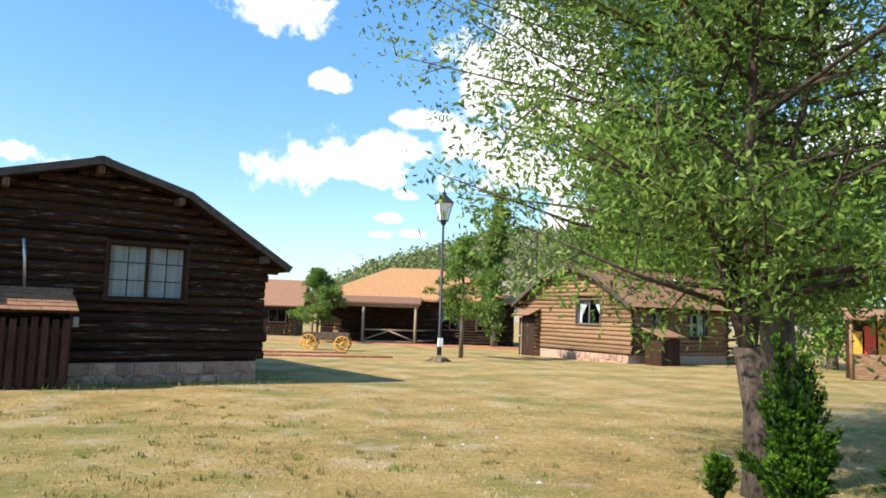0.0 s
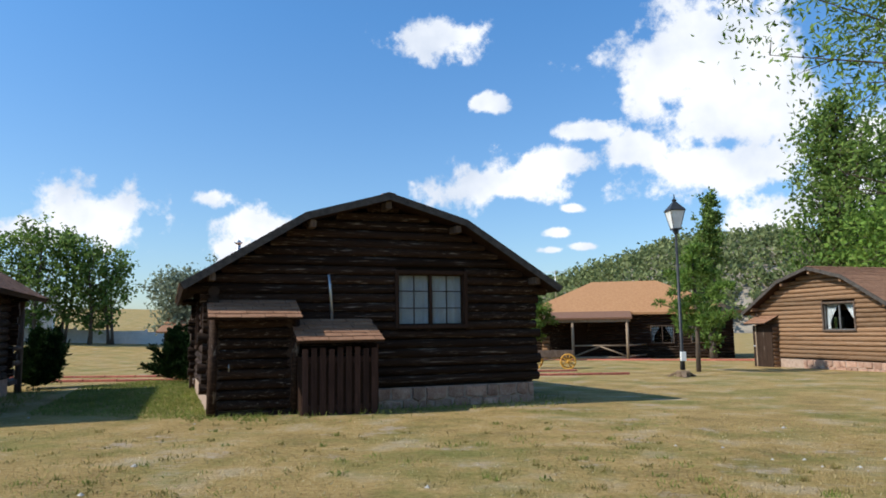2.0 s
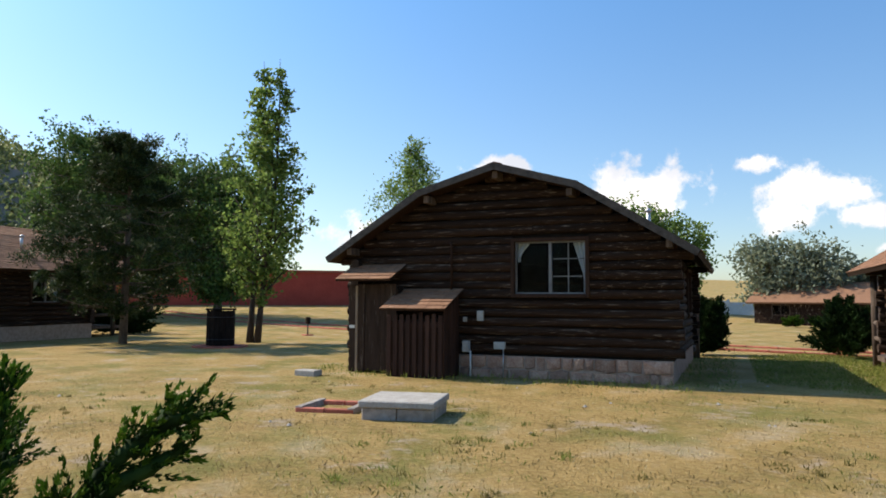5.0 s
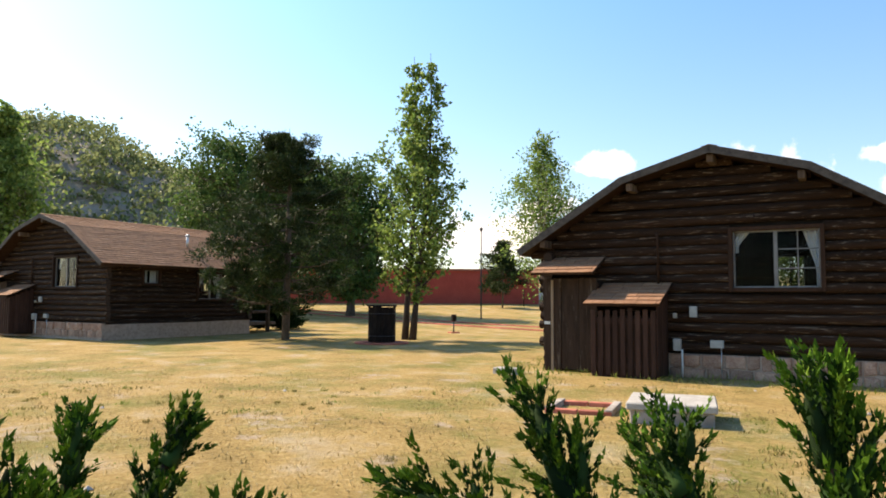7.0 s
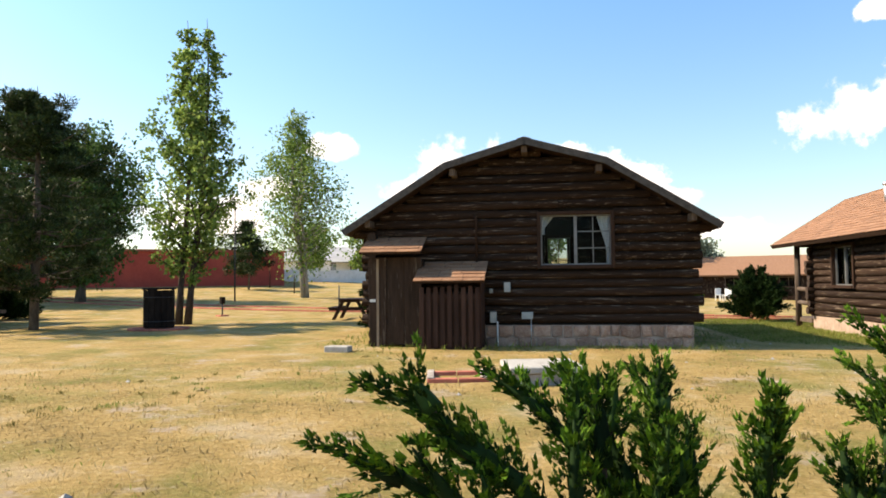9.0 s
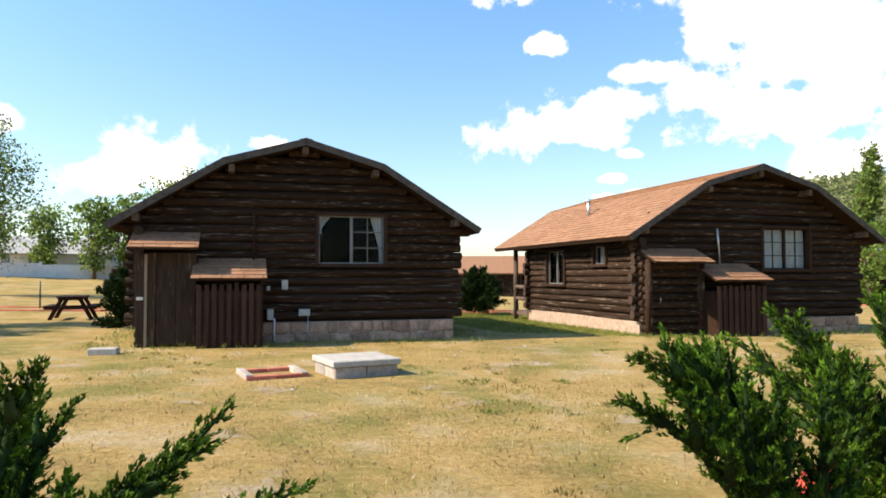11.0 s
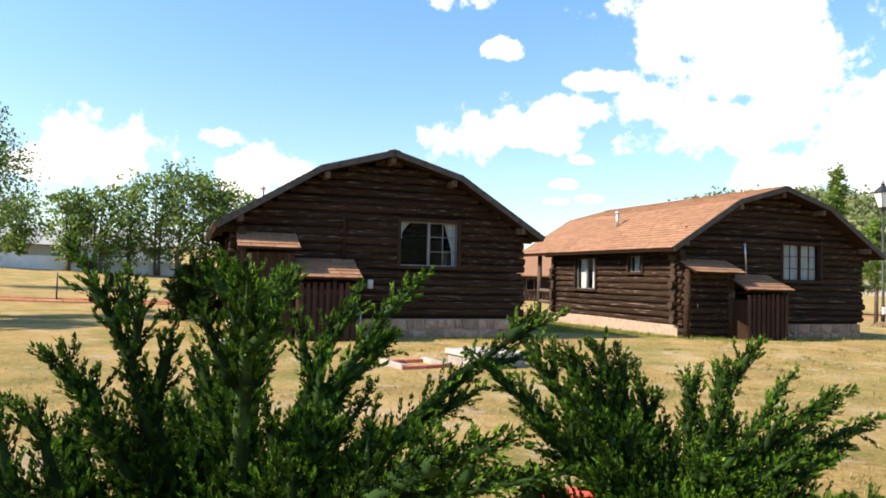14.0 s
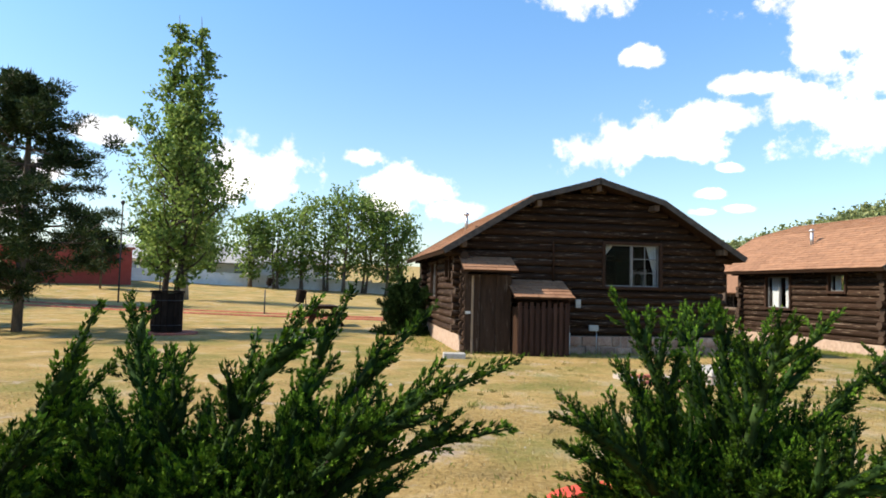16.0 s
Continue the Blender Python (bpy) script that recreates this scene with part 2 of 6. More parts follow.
M_GALV = mat("galvanised_steel", [(0.3, (0.45, 0.46, 0.47)), (0.7, (0.62, 0.63, 0.64))], 0.42, (8, 8, 8), bump=0.1, metal=0.85)
M_GREYBOX = mat("grey_box_paint", [(0.3, (0.30, 0.32, 0.31)), (0.7, (0.45, 0.47, 0.45))], 0.6, (8, 8, 8), bump=0.1)
M_WHITE = mat("white_plastic", [(0.3, (0.62, 0.62, 0.60)), (0.7, (0.78, 0.78, 0.76))], 0.5, (5, 5, 5), bump=0.1)
M_CURTAIN = mat("white_curtain", [(0.3, (0.62, 0.63, 0.64)), (0.7, (0.82, 0.82, 0.82))], 0.9, (6, 6, 3), bump=0.3)
M_YELLOW = mat("yellow_wagon_paint", [(0.3, (0.50, 0.24, 0.03)), (0.7, (0.70, 0.38, 0.06))], 0.6, (8, 8, 8), bump=0.2)
# near-black: the unlit rooms' shade is put into this colour
M_INNER = mat("shaded_room_lining", [(0.3, (0.010, 0.007, 0.005)), (0.7, (0.022, 0.015, 0.011))], 0.9, (2, 2, 2), bump=0.1)
M_SOIL = mat("planter_soil", [(0.3, (0.10, 0.065, 0.04)), (0.7, (0.24, 0.17, 0.11))], 0.95, (14, 14, 14), bump=1.0)
M_ROCK = mat("hill_rock", [(0.3, (0.17, 0.145, 0.11)), (0.6, (0.30, 0.26, 0.21))], 0.95, (0.2, 0.2, 0.2), bump=0.5)
M_DRUM = mat("dark_drum", [(0.3, (0.009, 0.006, 0.0045)), (0.7, (0.028, 0.019, 0.014))], 0.85, (8, 8, 3), bump=0.4, obj_rand=0.25, spec=0.1)
M_ALU = mat("window_alloy", [(0.3, (0.13, 0.13, 0.13)), (0.7, (0.21, 0.21, 0.21))], 0.5, (8, 8, 8), bump=0.05, metal=0.4)


def leaf_mat(name, dark, light, trans=0.35, rough=0.55, yellow=(0.16, 0.17, 0.03), patch=(1.3, 0.75, 1.25)):
    m = bpy.data.materials.new(name)
    m.use_nodes = True
    n, l = m.node_tree.nodes, m.node_tree.links
    b = n["Principled BSDF"]
    b.inputs["Roughness"].default_value = rough
    b.inputs["Specular IOR Level"].default_value = 0.1
    g = n.new("ShaderNodeNewGeometry")
    cr = n.new("ShaderNodeValToRGB")
    cr.color_ramp.elements[0].color = (*dark, 1)
    cr.color_ramp.elements[1].position = 0.9
    cr.color_ramp.elements[1].color = (*light, 1)
    e = cr.color_ramp.elements.new(1.0)
    e.color = (*yellow, 1)
    l.new(g.outputs["Random Per Island"], cr.inputs["Fac"])
    no = n.new("ShaderNodeTexNoise")
    no.inputs["Scale"].default_value = patch[0]
    no.inputs["Detail"].default_value = 5.0
    l.new(g.outputs["Position"], no.inputs["Vector"])
    hs = n.new("ShaderNodeHueSaturation")
    mr = n.new("ShaderNodeMapRange")
    mr.inputs["From Min"].default_value, mr.inputs["From Max"].default_value = 0.3, 0.7
    mr.inputs["To Min"].default_value, mr.inputs["To Max"].default_value = patch[1], patch[2]
    l.new(no.outputs["Fac"], mr.inputs["Value"])
    l.new(mr.outputs[0], hs.inputs["Value"])
    l.new(cr.outputs[0], hs.inputs["Color"])
    l.new(hs.outputs[0], b.inputs["Base Color"])
    tr = n.new("ShaderNodeBsdfTranslucent")
    l.new(hs.outputs[0], tr.inputs["Color"])
    mx = n.new("ShaderNodeMixShader")
    mx.inputs[0].default_value = trans
    l.new(b.outputs[0], mx.inputs[1])
    l.new(tr.outputs[0], mx.inputs[2])
    l.new(mx.outputs[0], n["Material Output"].inputs["Surface"])
    return m


M_LEAF = leaf_mat("broad_leaf", (0.065, 0.125, 0.020), (0.20, 0.32, 0.055), trans=0.42, yellow=(0.28, 0.36, 0.08))
M_LEAF_ASH = leaf_mat("ash_leaf", (0.070, 0.135, 0.026), (0.235, 0.345, 0.075), trans=0.5, yellow=(0.32, 0.41, 0.12), patch=(1.1, 0.6, 1.35))
M_LEAF_POPLAR = leaf_mat("poplar_leaf", (0.070, 0.132, 0.030), (0.23, 0.325, 0.080), trans=0.5, yellow=(0.32, 0.40, 0.13))
M_LEAF_SILVER = leaf_mat("silver_leaf", (0.13, 0.16, 0.10), (0.28, 0.32, 0.22), yellow=(0.32, 0.34, 0.24))
M_LEAF_DARK = leaf_mat("dark_leaf", (0.036, 0.080, 0.020), (0.110, 0.185, 0.050), yellow=(0.16, 0.22, 0.07))
M_PINE = leaf_mat("pine_needles", (0.012, 0.026, 0.009), (0.052, 0.082, 0.026), trans=0.15, yellow=(0.09, 0.11, 0.045), patch=(1.6, 0.5, 1.4))
# sprig green darkened for inner shade; new growth brightened as if sunlit
M_JUNIPER = leaf_mat("shaded_juniper_sprig", (0.008, 0.024, 0.003), (0.020, 0.052, 0.006), trans=0.04, rough=0.9, yellow=(0.045, 0.10, 0.010), patch=(4.0, 0.4, 1.4))
M_JUNIPER_TIP = leaf_mat("juniper_lit_new_growth", (0.034, 0.082, 0.006), (0.080, 0.165, 0.012), trans=0.12, rough=0.8, yellow=(0.15, 0.25, 0.03), patch=(4.0, 0.3, 1.45))
# dark green: some bushes' own tone, and painted shade inside every bush
M_JUNIPER_DARK = leaf_mat("dark_shaded_juniper", (0.010, 0.026, 0.007), (0.030, 0.066, 0.015), trans=0.08, rough=0.85, yellow=(0.06, 0.10, 0.03), patch=(9.0, 0.3, 1.3))
M_GRASS_DRY = leaf_mat("dry_grass_blade", (0.28, 0.19, 0.070), (0.54, 0.42, 0.22), trans=0.35, rough=0.8, yellow=(0.62, 0.54, 0.34), patch=(0.9, 0.45, 1.3))
M_GRASS_GREEN = leaf_mat("green_grass_blade", (0.11, 0.15, 0.028), (0.26, 0.29, 0.075), trans=0.4, rough=0.7, yellow=(0.30, 0.27, 0.09))
M_GRASS_OLIVE = leaf_mat("olive_grass_blade", (0.13, 0.115, 0.035), (0.27, 0.225, 0.075), trans=0.3, rough=0.8, yellow=(0.30, 0.25, 0.10))
# woodland green lightened to carry distance haze and sunlight
M_FARWOOD = leaf_mat("hazed_far_leaf", (0.105, 0.138, 0.052), (0.26, 0.295, 0.125), trans=0.4, yellow=(0.29, 0.31, 0.15))


def glass_mat():
    m = bpy.data.materials.new("window_glass")
    m.use_nodes = True
    n, l = m.node_tree.nodes, m.node_tree.links
    n.remove(n["Principled BSDF"])
    t = n.new("ShaderNodeBsdfTransparent")
    t.inputs["Color"].default_value = (0.80, 0.83, 0.84, 1)
    g = n.new("ShaderNodeBsdfGlossy")
    g.inputs["Roughness"].default_value = 0.01
    f = n.new("ShaderNodeFresnel")
    f.inputs["IOR"].default_value = 1.12
    x = n.new("ShaderNodeMixShader")
    l.new(f.outputs[0], x.inputs[0])
    l.new(t.outputs[0], x.inputs[1])
    l.new(g.outputs[0], x.inputs[2])
    l.new(x.outputs[0], n["Material Output"].inputs["Surface"])
    return m


M_GLASS = glass_mat()


def ground_mat():
    m = bpy.data.materials.new("dry_lawn")
    m.use_nodes = True
    n, l = m.node_tree.nodes, m.node_tree.links
    b = n["Principled BSDF"]
    b.inputs["Roughness"].default_value = 0.95
    b.inputs["Specular IOR Level"].default_value = 0.1
    g = n.new("ShaderNodeNewGeometry")

    def noise_node(scale, detail, rough=0.6):
        k = n.new("ShaderNodeTexNoise")
        k.inputs["Scale"].default_value, k.inputs["Detail"].default_value, k.inputs["Roughness"].default_value = scale, detail, rough
        l.new(g.outputs["Position"], k.inputs["Vector"])
        return k

    def ramp(src, stops):
        c = n.new("ShaderNodeValToRGB")
        els = c.color_ramp.elements
        while len(els) < len(stops):
            els.new(0.5)
        for e, (p, col) in zip(els, stops):
            e.position, e.color = p, (*col, 1)
        l.new(src, c.inputs["Fac"])
        return c

    def mix(fac, a, c):
        x = n.new("ShaderNodeMix")
        x.data_type = 'RGBA'
        l.new(fac, x.inputs[0])
        l.new(a, x.inputs[6])
        l.new(c, x.inputs[7])
        return x.outputs[2]

    base = ramp(noise_node(0.9, 8).outputs["Fac"], [(0.30, (0.145, 0.110, 0.048)), (0.42, (0.30, 0.203, 0.074)), (0.54, (0.43, 0.292, 0.117)), (0.68, (0.50, 0.42, 0.31))])
    fine = ramp(noise_node(13, 8, 0.78).outputs["Fac"], [(0.32, (0.080, 0.058, 0.025)), (0.46, (0.295, 0.20, 0.075)), (0.56, (0.43, 0.305, 0.122)), (0.70, (0.62, 0.51, 0.32))])
    k = n.new("ShaderNodeMix")
    k.data_type = 'RGBA'
    k.inputs[0].default_value = 0.5
    l.new(base.outputs[0], k.inputs[6])
    l.new(fine.outputs[0], k.inputs[7])
    green = ramp(noise_node(14, 5).outputs["Fac"], [(0.3, (0.085, 0.11, 0.022)), (0.7, (0.22, 0.22, 0.065))])
    gf = ramp(noise_node(0.42, 9, 0.75).outputs["Fac"], [(0.47, (0, 0, 0)), (0.62, (0.75, 0.75, 0.75))])
    col = mix(gf.outputs[0], k.outputs[2], green.outputs[0])
    bare = ramp(noise_node(8, 5).outputs["Fac"], [(0.3, (0.30, 0.225, 0.16)), (0.7, (0.50, 0.42, 0.34))])
    bf = ramp(noise_node(0.8, 10, 0.75).outputs["Fac"], [(0.57, (0, 0, 0)), (0.65, (0.85, 0.85, 0.85))])
    col = mix(bf.outputs[0], col, bare.outputs[0])
    l.new(col, b.inputs["Base Color"])
    bp = n.new("ShaderNodeBump")
    bp.inputs["Strength"].default_value = 0.9
    bp.inputs["Distance"].default_value = 0.05
    l.new(noise_node(22, 6, 0.75).outputs["Fac"], bp.inputs["Height"])
    l.new(bp.outputs[0], b.inputs["Normal"])
    return m


M_GROUND = ground_mat()


# ---- helpers of this scene ----
def mesh_object(name, verts, faces, mats, parent=None, label="", smooth=False, slots=None):
    me = bpy.data.meshes.new(name)
    me.from_pydata([tuple(v) for v in verts], [], [tuple(f) for f in faces])
    for m in (mats if isinstance(mats, (list, tuple)) else [mats]):
        me.materials.append(m)
    if slots is not None:
        me.polygons.foreach_set("material_index", slots)
    if smooth:
        me.polygons.foreach_set("use_smooth", [True] * len(me.polygons))
    me.update()
    ob = new(name, me)
    if parent is not None:
        ob.parent = parent
    if label:
        ob["label"] = label
    return ob


def part(name, bm, material, parent=None, label="", smooth=False):
    me = bpy.data.meshes.new(name)
    bmesh.ops.recalc_face_normals(bm, faces=bm.faces)
    bm.to_mesh(me)
    bm.free()
    me.materials.append(material)
    if smooth:
        me.polygons.foreach_set("use_smooth", [True] * len(me.polygons))
    ob = new(name, me)
    if parent is not None:
        ob.parent = parent
    if label:
        ob["label"] = label
    return ob


def add_box(bm, x0, x1, y0, y1, z0, z1, bevel=0.0, m=None):
    r = bmesh.ops.create_cube(bm, size=1.0)
    mt = Matrix.Translation(((x0 + x1) / 2, (y0 + y1) / 2, (z0 + z1) / 2)) @ Matrix.Diagonal((x1 - x0, y1 - y0, z1 - z0, 1))
    if m is not None:
        mt = m @ mt
    bmesh.ops.transform(bm, matrix=mt, verts=r["verts"])
    if bevel:
        es = list({e for v in r["verts"] for e in v.link_edges})
        bmesh.ops.bevel(bm, geom=es, offset=bevel, segments=1, affect='EDGES')
    return bm


def box(name, dims, material, parent, label="", bevel=0.0, m=None):
    bm = bmesh.new()
    add_box(bm, *dims, bevel=bevel, m=m)
    return part(name, bm, material, parent, label)


def add_tube(bm, pts, radii, sides=8):
    """A tapered tube along points, closed at both ends."""
    rings = []
    for i, p in enumerate(pts):
        p = Vector(p)
        a = Vector(pts[max(i - 1, 0)])
        b = Vector(pts[min(i + 1, len(pts) - 1)])
        d = (b - a).normalized()
        s = d.cross(Vector((0, 0, 1)) if abs(d.z) < 0.95 else Vector((1, 0, 0))).normalized()
        t = s.cross(d)
        rings.append([bm.verts.new(p + (s * math.cos(k * 2 * math.pi / sides) + t * math.sin(k * 2 * math.pi / sides)) * radii[i]) for k in range(sides)])
    for r0, r1 in zip(rings, rings[1:]):
        for k in range(sides):
            bm.faces.new((r0[k], r0[(k + 1) % sides], r1[(k + 1) % sides], r1[k]))
    bm.faces.new(rings[0][::-1])
    bm.faces.new(rings[-1])
    return bm


def tube(name, pts, radii, material, parent, label="", sides=8):
    bm = bmesh.new()
    if not isinstance(radii, (list, tuple)):
        radii = [radii] * len(pts)
    add_tube(bm, pts, radii, sides)
    return part(name, bm, material, parent, label, smooth=True)


def root(name, x, y, z, turn, label, category, group=""):
    ob = new(name)
    ob.matrix_basis = pose(x, y, z, 0, 0, turn)
    ob.empty_display_size = 0.3
    return tagged(ob, label, category, group)


def kites(name, base, direction, side, length, width, material, parent, label="", fold=0.25):
    """Many leaf blades at once: each a folded kite of four corners. All arguments are arrays."""
    n = len(base)
    up = np.cross(direction, side)
    mid = base + direction * (length * 0.45)[:, None]
    v = np.empty((n, 4, 3))
    v[:, 0] = base
    v[:, 1] = mid + side * (width * 0.5)[:, None] + up * (width * fold)[:, None]
    v[:, 2] = base + direction * length[:, None]
    v[:, 3] = mid - side * (width * 0.5)[:, None] + up * (width * fold)[:, None]
    idx = np.arange(n)[:, None] * 4
    tri = np.concatenate([idx + [0, 1, 2], idx + [0, 2, 3]], 1).reshape(-1)
    me = bpy.data.meshes.new(name)
    me.vertices.add(n * 4)
    me.vertices.foreach_set("co", v.reshape(-1))
    me.loops.add(n * 6)
    me.loops.foreach_set("vertex_index", tri.astype(np.int32))
    me.polygons.add(n * 2)
    me.polygons.foreach_set("loop_start", np.arange(n * 2, dtype=np.int32) * 3)
    me.materials.append(material)
    me.update(calc_edges=True)
    ob = new(name, me)
    if parent is not None:
        ob.parent = parent
    if label:
        ob["label"] = label
    return ob


def needles(name, base, direction, side, length, width, material, parent):
    """Many narrow scale leaves at once, each one triangle with its wide end a third of the way up."""
    n = len(base)
    v = np.empty((n, 3, 3))
    v[:, 0] = base - side * (width * 0.5)[:, None]
    v[:, 1] = base + direction * (length * 0.25)[:, None] + side * (width * 0.6)[:, None]
    v[:, 2] = base + direction * length[:, None]
    me = bpy.data.meshes.new(name)
    me.vertices.add(n * 3)
    me.vertices.foreach_set("co", v.reshape(-1))
    me.loops.add(n * 3)
    me.loops.foreach_set("vertex_index", np.arange(n * 3, dtype=np.int32))
    me.polygons.add(n)
    me.polygons.foreach_set("loop_start", np.arange(n, dtype=np.int32) * 3)
    me.materials.append(material)
    me.update(calc_edges=True)
    ob = new(name, me)
    ob.parent = parent
    return ob


def unit(v):
    return v / np.maximum(np.linalg.norm(v, axis=-1, keepdims=True), 1e-9)


def h_ground(x, y):
    """Height of the lawn: level round the cabins, falling a little to the far yard and rising to the west."""
    s = max(0.0, -0.85 * x + 0.35 * y - 30.0)
    west = 0.0009 * min(s, 50.0) ** 2 + 0.06 * max(0.0, min(s, 200.0) - 50.0)
    fall = -0.0135 * min(60.0, max(0.0, y - 9 + 0.35 * (x + 6)))
    return west + fall


# ---- ground ----
def build_ground():
    rings = [0.0]
    r = 0.6
    while r < 2600:
        rings.append(r)
        r *= 1.09
    seg = 120
    verts, faces = [(-8, 5, h_ground(-8, 5))], []
    for r in rings[1:]:
        for k in range(seg):
            a = 2 * math.pi * k / seg
            x, y = -8 + r * math.cos(a), 5 + r * math.sin(a)
            verts.append((x, y, h_ground(x, y) + 0.02 * noise.noise((x * 0.4, y * 0.4, 0)) * min(1, r / 4)))
    for k in range(seg):
        faces.append((0, 1 + k, 1 + (k + 1) % seg))
    for j in range(len(rings) - 2):
        a, b = 1 + j * seg, 1 + (j + 1) * seg
        for k in range(seg):
            faces.append((a + k, b + k, b + (k + 1) % seg, a + (k + 1) % seg))
    ob = mesh_object("ground", verts, faces, M_GROUND, smooth=True)
    return tagged(ob, "dry yellow mown lawn with bare and green patches", "lawn", kind="structure")


build_ground()


# ---- log cabins ----
def log_variants(material):
    out = []
    rng = random.Random(5)
    for v in range(5):
        sides, rings = 10, 7
        verts, faces, slots = [], [], []
        ph = [rng.uniform(0, 6.28) for _ in range(4)]
        for i in range(rings):
            t = i / (rings - 1) - 0.5
            rr = 1 + 0.06 * math.sin(3 * t + ph[0]) + 0.05 * math.sin(9 * t + ph[1])
            oy, oz = 0.06 * math.sin(4 * t + ph[2]), 0.07 * math.sin(5 * t + ph[3])
            for k in range(sides):
                a = 2 * math.pi * k / sides
                q = rr * (1 + 0.04 * math.sin(3 * a + ph[1]))
                verts.append((t, oy + q * math.cos(a), oz + q * math.sin(a)))
        for i in range(rings - 1):
            for k in range(sides):
                a, b = i * sides, (i + 1) * sides
                faces.append((a + k, b + k, b + (k + 1) % sides, a + (k + 1) % sides))
                slots.append(0)
        faces.append(tuple(range(sides)))
        faces.append(tuple(reversed(range((rings - 1) * sides, rings * sides))))
        slots += [1, 1]
        me = bpy.data.meshes.new("log")
        me.from_pydata(verts, [], faces)
        me.materials.append(material)
        me.materials.append(M_END)
        me.polygons.foreach_set("material_index", slots)
        me.polygons.foreach_set("use_smooth", [s == 0 for s in slots])
        me.update()
        out.append(me)
    return out


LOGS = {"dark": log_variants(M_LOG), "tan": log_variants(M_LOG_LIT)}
PITCH = 0.18


def roof_z(x):
    x = abs(x)
    return 4.19 - 0.46 / 1.63 * x if x < 1.63 else 3.73 - 1.33 / 2.15 * (x - 1.63)


def roof_half(z):
    """Half the gable's width under the roof boards at a height."""
    z += 0.16
    if z > 4.19:
        return 0
    return (4.19 - z) * 1.63 / 0.46 if z > 3.73 else 1.63 + (3.73 - z) * 2.15 / 1.33


def put_log(rng, parent, a, b, fixed, z, along, kind, r=0.095):
    ob = new("log", rng.choice(LOGS[kind]))
    ob.parent = parent
    l = b - a
    if along == "x":
        ob.matrix_basis = Matrix.Translation(((a + b) / 2, fixed, z)) @ Matrix.Rotation(rng.uniform(0, 6.28), 4, 'X') @ Matrix.Diagonal((l, r, r, 1))
    else:
        ob.matrix_basis = Matrix.Translation((fixed, (a + b) / 2, z)) @ Matrix.Rotation(math.pi / 2, 4, 'Z') @ Matrix.Rotation(rng.uniform(0, 6.28), 4, 'X') @ Matrix.Diagonal((l, r, r, 1))
    return ob


def split(a, b, holes, z):
    """The stretches of a to b that no opening cuts at height z."""
    segs = [(a, b)]
    for h0, h1, z0, z1 in holes:
        if z0 - 0.05 < z < z1 + 0.05:
            nxt = []
            for s, e in segs:
                if h1 <= s or h0 >= e:
                    nxt.append((s, e))
                else:
                    if h0 - s > 0.12:
                        nxt.append((s, h0))
                    if e - h1 > 0.12:
                        nxt.append((h1, e))
            segs = nxt
    return segs


def shingle_sheet(name, p0, along, down, length, slope, material, parent, rng, tab=0.33, course=0.145, label=""):
    """Courses of overlapping tabs on a slope: p0 its upper corner, along the ridge, down the slope."""
    along, down = Vector(along).normalized(), Vector(down).normalized()
    up = along.cross(down)
    if up.z < 0:
        up = -up
    verts, faces = [], []
    rows = max(1, int(round(slope / course)))
    ch = slope / rows
    for i in range(rows):
        d0, d1 = i * ch - 0.01, (i + 1) * ch + 0.012
        x = -rng.uniform(0, tab)
        while x < length:
            w = tab * rng.uniform(0.8, 1.25)
            a, b = max(0, x), min(length, x + w - 0.008)
            x += w
            if b - a < 0.03:
                continue
            lift = 0.012 + rng.uniform(0, 0.008)
            e = d1 + rng.uniform(-0.008, 0.008)
            q = [p0 + along * a + down * d0 + up * 0.002, p0 + along * b + down * d0 + up * 0.002, p0 + along * b + down * e + up * lift, p0 + along * a + down * e + up * lift]
            k = len(verts)
            verts += q + [q[2] - up * 0.012, q[3] - up * 0.012]
            faces += [(k, k + 1, k + 2, k + 3), (k + 3, k + 2, k + 4, k + 5)]
    ob = mesh_object(name, verts, faces, material, parent, label)
    ob["kind"] = "stuff"
    return ob


def slab_poly(bm, quad, thick):
    """A board from four corners, given thickness downwards along its normal."""
    q = [Vector(p) for p in quad]
    nrm = (q[1] - q[0]).cross(q[3] - q[0]).normalized()
    if nrm.z < 0:
        nrm = -nrm
    top = [bm.verts.new(p) for p in q]
    bot = [bm.verts.new(p - nrm * thick) for p in q]
    bm.faces.new(top)
    bm.faces.new(bot[::-1])
    for i in range(4):
        bm.faces.new((top[i], bot[i], bot[(i + 1) % 4], top[(i + 1) % 4]))


def curtain(parent, x0, x1, z0, z1, y, tie=0.0, m=None):
    """A hanging curtain with folds; tie pulls its lower part to one side (-1 or 1)."""
    nx, nz = 16, 8
    verts, faces = [], []
    for j in range(nz + 1):
        v = j / nz
        for i in range(nx + 1):
            s = i / nx
            if tie > 0:
                s2 = 1 - (1 - s) * (1 - 0.72 * min(1, v * 1.5))
            elif tie < 0:
                s2 = s * (1 - 0.72 * min(1, v * 1.5))
            else:
                s2 = s
            x, z = x0 + (x1 - x0) * s2, z1 - (z1 - z0) * v
            verts.append((x, y + 0.025 * math.sin(s * 22 + 0.6 * v), z))
    for j in range(nz):
        for i in range(nx):
            a = j * (nx + 1) + i
            faces.append((a, a + 1, a + nx + 2, a + nx + 1))
    ob = mesh_object("curtain", verts, faces, M_CURTAIN, parent, "white gathered curtain", smooth=True)
    if m is not None:
        ob.matrix_basis = m
    return ob


